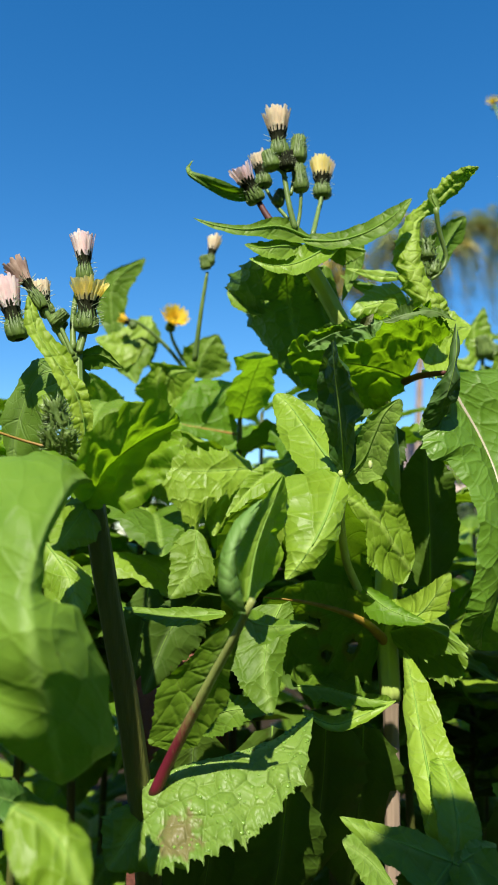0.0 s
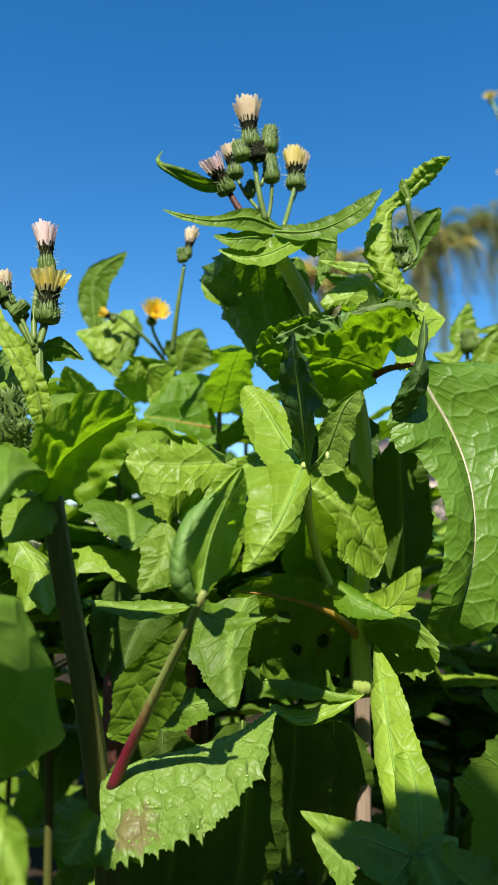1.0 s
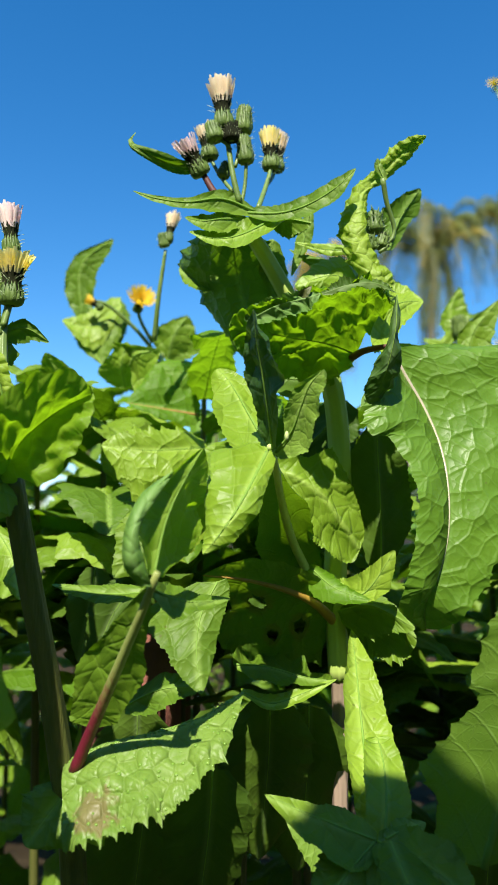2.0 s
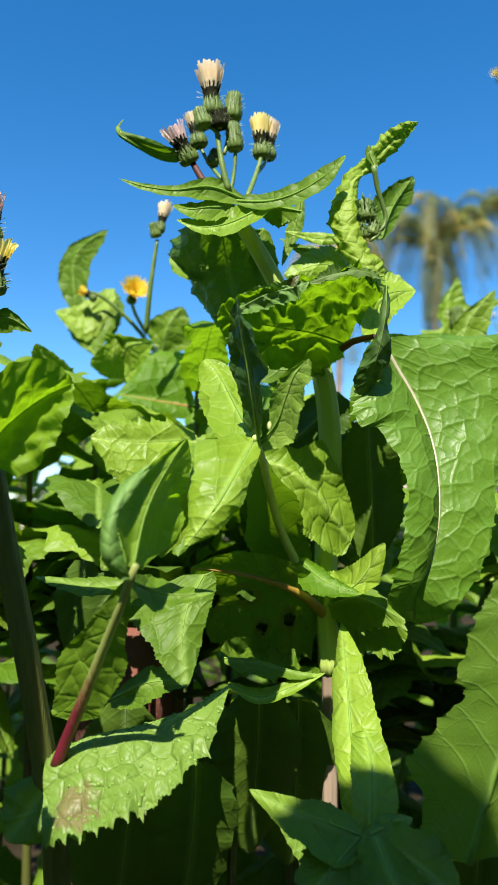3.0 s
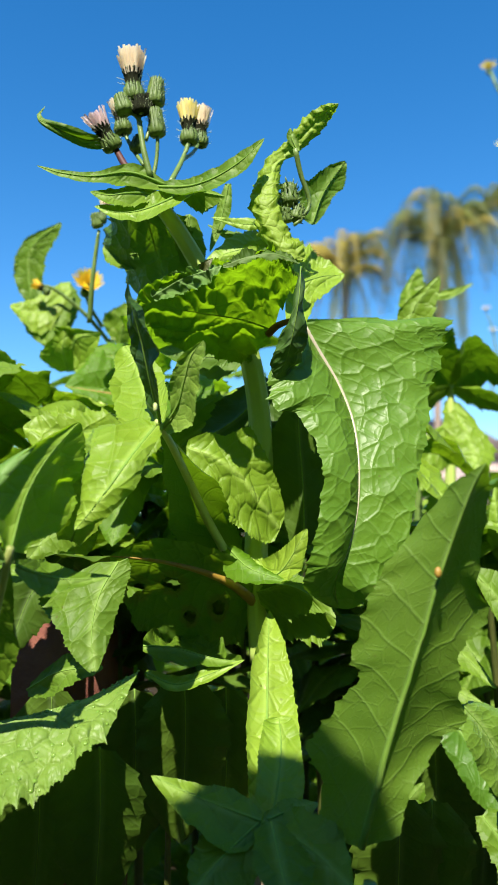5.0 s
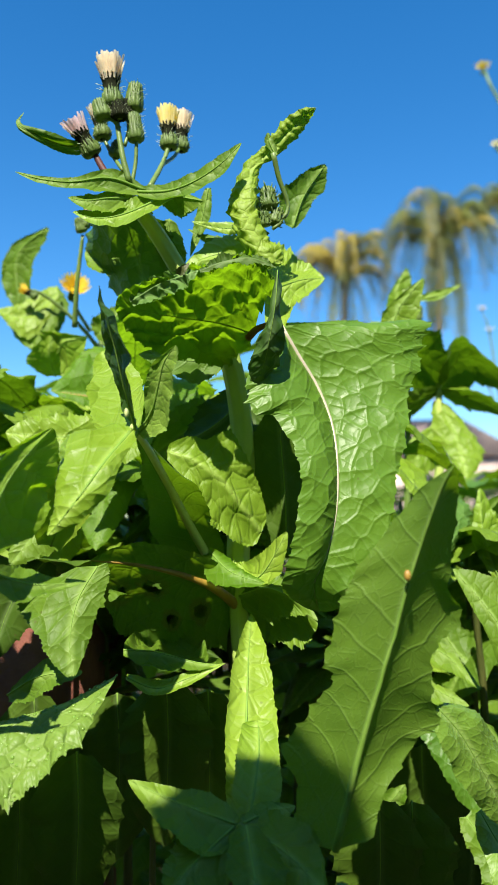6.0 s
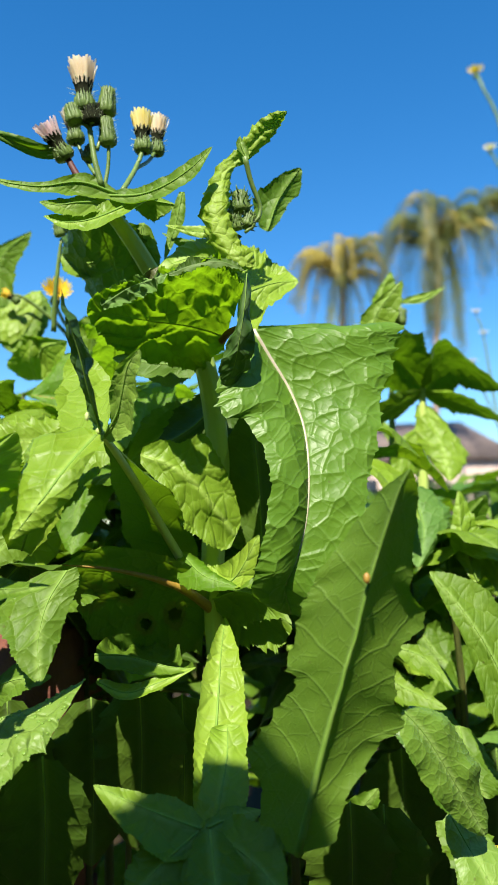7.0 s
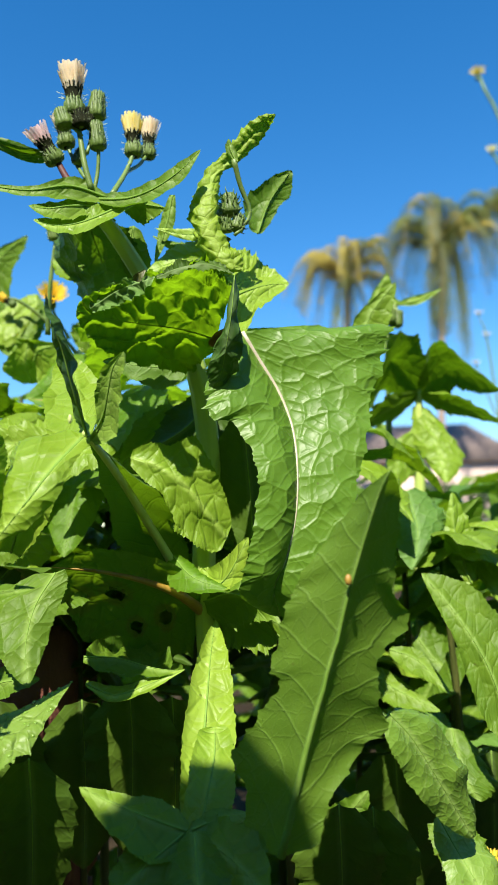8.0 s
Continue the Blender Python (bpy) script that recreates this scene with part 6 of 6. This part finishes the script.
leaf(right_low, [(0.1685, 0.4300, 0.5621), (0.1716, 0.4200, 0.5400), (0.1656, 0.4100, 0.5195)],
     [(0.50, (-0.0181, 0.0000, 0.0036), (0.0178, 0.0100, 0.0058))], mat=LEAF_BLUE, teeth=8, seed=149)
leaf(right_low, [(0.1503, 0.4000, 0.4809), (0.1633, 0.3950, 0.4759), (0.1767, 0.3850, 0.4613)],
     [(0.40, (0.0038, 0.0037, 0.0031), (-0.0014, -0.0063, -0.0074))], mat=LEAF, teeth=6, seed=150)
leaf(right_low, [(0.1367, 0.4100, 0.4712), (0.1521, 0.4000, 0.4615), (0.1719, 0.3900, 0.4525)],
     [(0.40, (0.0045, 0.0030, 0.0041), (-0.0006, -0.0070, -0.0089))], mat=LEAF, teeth=6, seed=151)
leaf(right_low, [(0.1747, 0.3800, 0.4470), (0.1764, 0.3700, 0.4296), (0.1820, 0.3650, 0.4190)],
     [(0.50, (-0.0077, 0.0000, 0.0001), (0.0149, 0.0000, -0.0052))], mat=LEAF, teeth=6, seed=152)
leaf(right_low, [(0.1123, 0.3260, 0.4173), (0.1185, 0.3220, 0.4282), (0.1277, 0.3200, 0.4393)],
     [(0.500, (-0.0076, 0.0040, 0.0025), (0.0073, -0.0040, -0.0045))], mat=LEAF, teeth=9, tooth=0.25, seed=153)
leaf(right_low, [(0.1720, 0.4400, 0.4806), (0.1797, 0.4350, 0.4690), (0.1874, 0.4300, 0.4637)],
     [(0.50, (0.0084, 0.0050, 0.0174), (-0.0106, -0.0050, -0.0079))], mat=LEAF, teeth=6, seed=154)
flower_head(right_low, (0.1871, 0.3700, 0.3860), (-0.0146, -0.4119, 0.9111), 0.0108, PETAL_GOLD, open_=0.35, hairs=0, seed=155)

# far flowering stalks

stalks = thing("flowering_stalk", (0.5159, 1.9700, -0.0000), "thin tall stalk with small yellow flowers", "plant")
stalk(stalks, [(0.6895, 1.9700, -1.3291), (0.7731, 1.9700, 0.5919), (0.7752, 1.9700, 1.5243), (0.7060, 1.9700, 1.8047)], 0.006, 0.004)
stalk(stalks, [(0.7870, 1.9700, 1.4744), (0.7522, 1.9700, 1.5254), (0.7279, 1.9700, 1.5762)], 0.004, 0.003)
flower_head(stalks, (0.7021, 1.9700, 1.7929), (0.0249, 0.0000, 0.9997), 0.0335, PETAL_GOLD, open_=0.5, hairs=0, seed=156)
flower_head(stalks, (0.7272, 1.9700, 1.5662), (0.0174, 0.0000, 0.9998), 0.0267, PETAL_YELLOW, open_=0.5, hairs=0, seed=157)
flower_head(stalks, (0.6763, 1.9700, 1.0480), (0.0682, 0.0000, 0.9977), 0.0181, PETAL_CREAM, open_=0.6, hairs=0, seed=158)
flower_head(stalks, (0.6593, 1.9700, 1.1080), (0.0669, 0.0000, 0.9978), 0.0182, PETAL_CREAM, open_=0.6, hairs=0, seed=159)
flower_head(stalks, (0.6427, 1.9700, 0.9719), (0.0665, 0.0000, 0.9978), 0.0179, PETAL_CREAM, open_=0.6, hairs=0, seed=160)
stalk(stalks, [(0.7653, 1.9700, 0.3047), (0.7008, 1.9700, 0.8022), (0.6763, 1.9700, 1.0480), (0.6620, 1.9700, 1.1032)], 0.004, 0.002)
stalk(stalks, [(0.7008, 1.9700, 0.8022), (0.6638, 1.9700, 0.9097), (0.6456, 1.9700, 0.9718)], 0.003, 0.002)

# small things
SPECK_AT = (0.1139, 0.2165, 0.5271)
EGG_AT = (0.0366, 0.2220, 0.5745)
BRICKS_AT = (-0.036, 0.420)


# ---- more weeds behind, and in the shade under the leaves ----
def weed(place, height, reach, count, seed, mats, fine=False, droop=0.5, low=0.35):
    rng = random.Random(seed)
    p = thing("sow_thistle", place, "leafy green sow thistle among other weeds", "plant", "sow thistles")
    x, y, z = place
    top = Vector((x + rng.uniform(-0.02, 0.02), y + rng.uniform(-0.02, 0.02), height))
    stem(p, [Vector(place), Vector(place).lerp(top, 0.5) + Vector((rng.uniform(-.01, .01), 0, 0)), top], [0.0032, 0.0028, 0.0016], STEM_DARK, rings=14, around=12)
    for k in range(count):
        f = k / max(count - 1, 1)
        a = k * 2.4 + rng.uniform(-0.5, 0.5)
        c = Vector(place).lerp(top, low + (1 - low) * f)
        d = Vector((math.cos(a), math.sin(a), 0))
        ln = reach * rng.uniform(0.7, 1.15) * (1.1 - 0.45 * f)
        up = rng.uniform(0.1, 0.6)
        tip_z = up - droop * rng.uniform(0.4, 1.5)
        rib = [c, c + d * ln * 0.4 + Vector((0, 0, up * ln * 0.4)), c + d * ln * 0.75 + Vector((0, 0, (up * 0.45 + tip_z * 0.3) * ln)), c + d * ln + Vector((0, 0, tip_z * ln))]
        s = d.cross(Vector((0, 0, 1)))
        w = ln * rng.uniform(0.17, 0.27)
        lift = Vector((0, 0, rng.uniform(-0.3, 0.5)))
        mat = rng.choice(mats)
        if rib[3].z < 0.50 and rib[3].y < 0.40 and y > 0.40:
            continue
        leaf(p, rib, [(0.3, (s * 0.8 + lift) * w, (-s * 0.8 + lift) * w), (0.5, (s * 0.55 + lift) * w, (-s * 0.55 + lift) * w), (0.72, (s + lift) * w, (-s + lift) * w)],
             mat, teeth=9, tooth=0.28, pucker=0.16, wave=0.12, seed=seed * 50 + k, fine=fine)
    return p


GREENS = [LEAF, LEAF_LIGHT, LEAF, LEAF_GLOW]
DEEP_GREENS = [LEAF, LEAF_BLUE, LEAF, LEAF_LIGHT]
for x, y, h in ((-0.26, 0.44, 0.63), (-0.20, 0.47, 0.63), (-0.15, 0.43, 0.62), (-0.10, 0.47, 0.635), (-0.05, 0.44, 0.615), (0.00, 0.47, 0.63), (0.05, 0.45, 0.615), (0.10, 0.48, 0.61), (0.16, 0.46, 0.57), (0.21, 0.47, 0.57), (0.27, 0.50, 0.58), (0.33, 0.56, 0.60),
                (-0.30, 0.58, 0.66), (-0.22, 0.60, 0.655), (-0.13, 0.60, 0.66), (-0.05, 0.58, 0.65), (0.02, 0.60, 0.66), (0.09, 0.60, 0.645), (0.16, 0.60, 0.61), (0.23, 0.63, 0.61), (0.30, 0.66, 0.60), (0.40, 0.72, 0.62),
                (-0.36, 0.80, 0.68), (-0.24, 0.80, 0.68), (-0.12, 0.80, 0.69), (0.0, 0.80, 0.69), (0.11, 0.80, 0.66), (0.20, 0.85, 0.64), (0.30, 0.9, 0.63), (0.40, 0.95, 0.63), (0.55, 1.0, 0.64),
                (-0.5, 1.3, 0.72), (-0.28, 1.3, 0.74), (-0.05, 1.3, 0.74), (0.15, 1.3, 0.68), (0.4, 1.3, 0.66), (0.62, 1.4, 0.66), (0.85, 1.5, 0.66)):
    weed((x, y, 0.0), h - (0.05 if x > 0.14 else 0.0), 0.12 + 0.07 * (y - 0.45), 16 if y < 0.55 else 22, int(1000 * (x + 2 * y)), GREENS if x < 0.12 else DEEP_GREENS, fine=y < 0.46, low=(0.74 if x < 0.06 else 0.80) if y < 0.55 else 0.25)
# flat leaves added to roof the shade, some in the darkened tone
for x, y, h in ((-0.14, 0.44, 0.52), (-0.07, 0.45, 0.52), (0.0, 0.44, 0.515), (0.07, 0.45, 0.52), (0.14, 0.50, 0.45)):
    weed((x, y, 0.0), h, 0.10, 15, int(1000 * (3 * x + y)), [LEAF_SHADED, LEAF], fine=False, low=0.88, droop=0.2)
# unseen plants added round and behind the camera to cut the fill light
for x, y, h in ((-0.35, 0.30, 0.60), (-0.30, -0.20, 0.62), (-0.05, -0.28, 0.58), (0.15, -0.26, 0.58), (0.32, -0.15, 0.60), (0.36, 0.05, 0.58), (0.40, 0.25, 0.58), (-0.32, 0.08, 0.62),
                (-0.16, 0.16, 0.42), (0.06, 0.10, 0.36), (0.25, -0.02, 0.44), (-0.12, 0.02, 0.42), (0.1, -0.12, 0.42)):
    weed((x, y, 0.0), h, 0.13, 14, int(1000 * (5 * x + 2 * y)) + 9, [LEAF, LEAF_UNDER], fine=False, low=0.35, droop=0.7)
# unseen, added above the camera: its leaf shades the rosette and broad leaf
over = thing("sow_thistle", (-0.10, -0.205, 0.0), "unseen arching plant added to cast shade on the low leaves", "plant", "sow thistles")
stem(over, [(-0.10, -0.205, 0.0), (-0.10, -0.215, 0.5), (-0.06, -0.185, 0.86)], [0.005, 0.004, 0.002])
leaf(over, [(-0.02, -0.24, 0.84), (0.015, -0.154, 0.875), (0.018, -0.058, 0.87)], [(0.3, (-0.05, 0.004, 0.0), (0.06, -0.004, 0.0)), (0.6, (-0.048, 0.0, 0.0), (0.045, 0.0, 0.0)), (0.78, (-0.042, 0.007, 0.0), (0.030, -0.018, 0.0))], LEAF, seed=901, taper=0.5)
leaf(over, [(-0.06, -0.185, 0.84), (-0.09, -0.225, 0.88), (-0.14, -0.265, 0.86)], [(0.5, (-0.03, 0.03, 0.0), (0.03, -0.03, 0.0))], LEAF, seed=903)


# ---- unseen plain walls, added behind and beside the camera to cut low sky light ----
def blocker_wall(name, x0, y0, x1, y1, h):
    bm = bmesh.new()
    bmesh.ops.create_cube(bm, size=1.0, matrix=Matrix.Translation(((x0 + x1) / 2, (y0 + y1) / 2, h / 2 - 0.1)) @ Matrix.Diagonal((abs(x1 - x0), abs(y1 - y0), h + 0.2, 1)))
    mesh = bpy.data.meshes.new(name)
    bm.to_mesh(mesh)
    bm.free()
    mesh.materials.append(WALL)
    return tagged(new(name, mesh), "unseen plain wall added to cut low sky light", "wall", kind="structure")


blocker_wall("wall_south", -4.0, -2.2, 4.0, -2.0, 2.2)
blocker_wall("wall_west", -4.2, -2.2, -4.0, 1.5, 2.2)
blocker_wall("wall_east", 4.0, -2.2, 4.2, 1.5, 2.2)


# ---- wet blisters on the low leaf ----
def blister(leaf_ob, count, seed):
    rng = random.Random(seed)
    bm = bmesh.new()
    base = ORIGIN[leaf_ob.name]
    spots = [w for w in leaf_ob.data.vertices]
    for _ in range(count):
        w = rng.choice(spots)
        n = w.normal.normalized()
        if n.dot(Vector((0, -0.8, 0.6))) < 0:
            n = -n
        r = rng.uniform(0.00025, 0.0007)
        turn_ = n.to_track_quat("Z", "Y").to_matrix().to_4x4()
        bmesh.ops.create_icosphere(bm, subdivisions=2, radius=r, matrix=Matrix.Translation(base + w.co + n * r * 0.05) @ turn_ @ Matrix.Diagonal((1, 1, 0.6, 1)))
    part("blistered_skin", bm, BLISTER, leaf_ob, at=base)


blister(dewy, 170, 12)


# ---- an insect-like speck on the broad leaf, and a stack of bricks among the stems ----
# small insect on the leaf, shaped as a plain seed
speck_thing = thing("seed", SPECK_AT, "tiny orange-brown insect-like speck stuck to a leaf", "seed")
bm = bmesh.new()
bmesh.ops.create_uvsphere(bm, u_segments=12, v_segments=8, radius=0.0011, matrix=Matrix.Translation(SPECK_AT) @ Matrix.Diagonal((0.9, 0.8, 1.4, 1)))
part("kernel", bm, RIB_BROWN, speck_thing)
egg = thing("insect_egg", EGG_AT, "tiny pale yellow-green egg on a leaf edge", "egg")
bm = bmesh.new()
bmesh.ops.create_uvsphere(bm, u_segments=12, v_segments=8, radius=0.0008, matrix=Matrix.Translation(EGG_AT) @ Matrix.Diagonal((0.8, 0.8, 1.7, 1)))
part("shell", bm, STALK_PALE, egg)
stack = thing("brick_stack", (*BRICKS_AT, 0.0), "stack of broken old red bricks among the weeds", "bricks")
rng = random.Random(3)
for k in range(7):
    bm = bmesh.new()
    turn_ = Matrix.Rotation(rng.uniform(-0.08, 0.08), 4, "Z")
    bmesh.ops.create_cube(bm, size=1.0, matrix=Matrix.Translation((*BRICKS_AT, 0.036 + 0.071 * k)) @ turn_ @ Matrix.Diagonal((0.042, 0.08, 0.068, 1)))
    bmesh.ops.bevel(bm, geom=bm.edges[:], offset=0.003, segments=2, affect="EDGES")
    part("brick", bm, BRICK, stack)
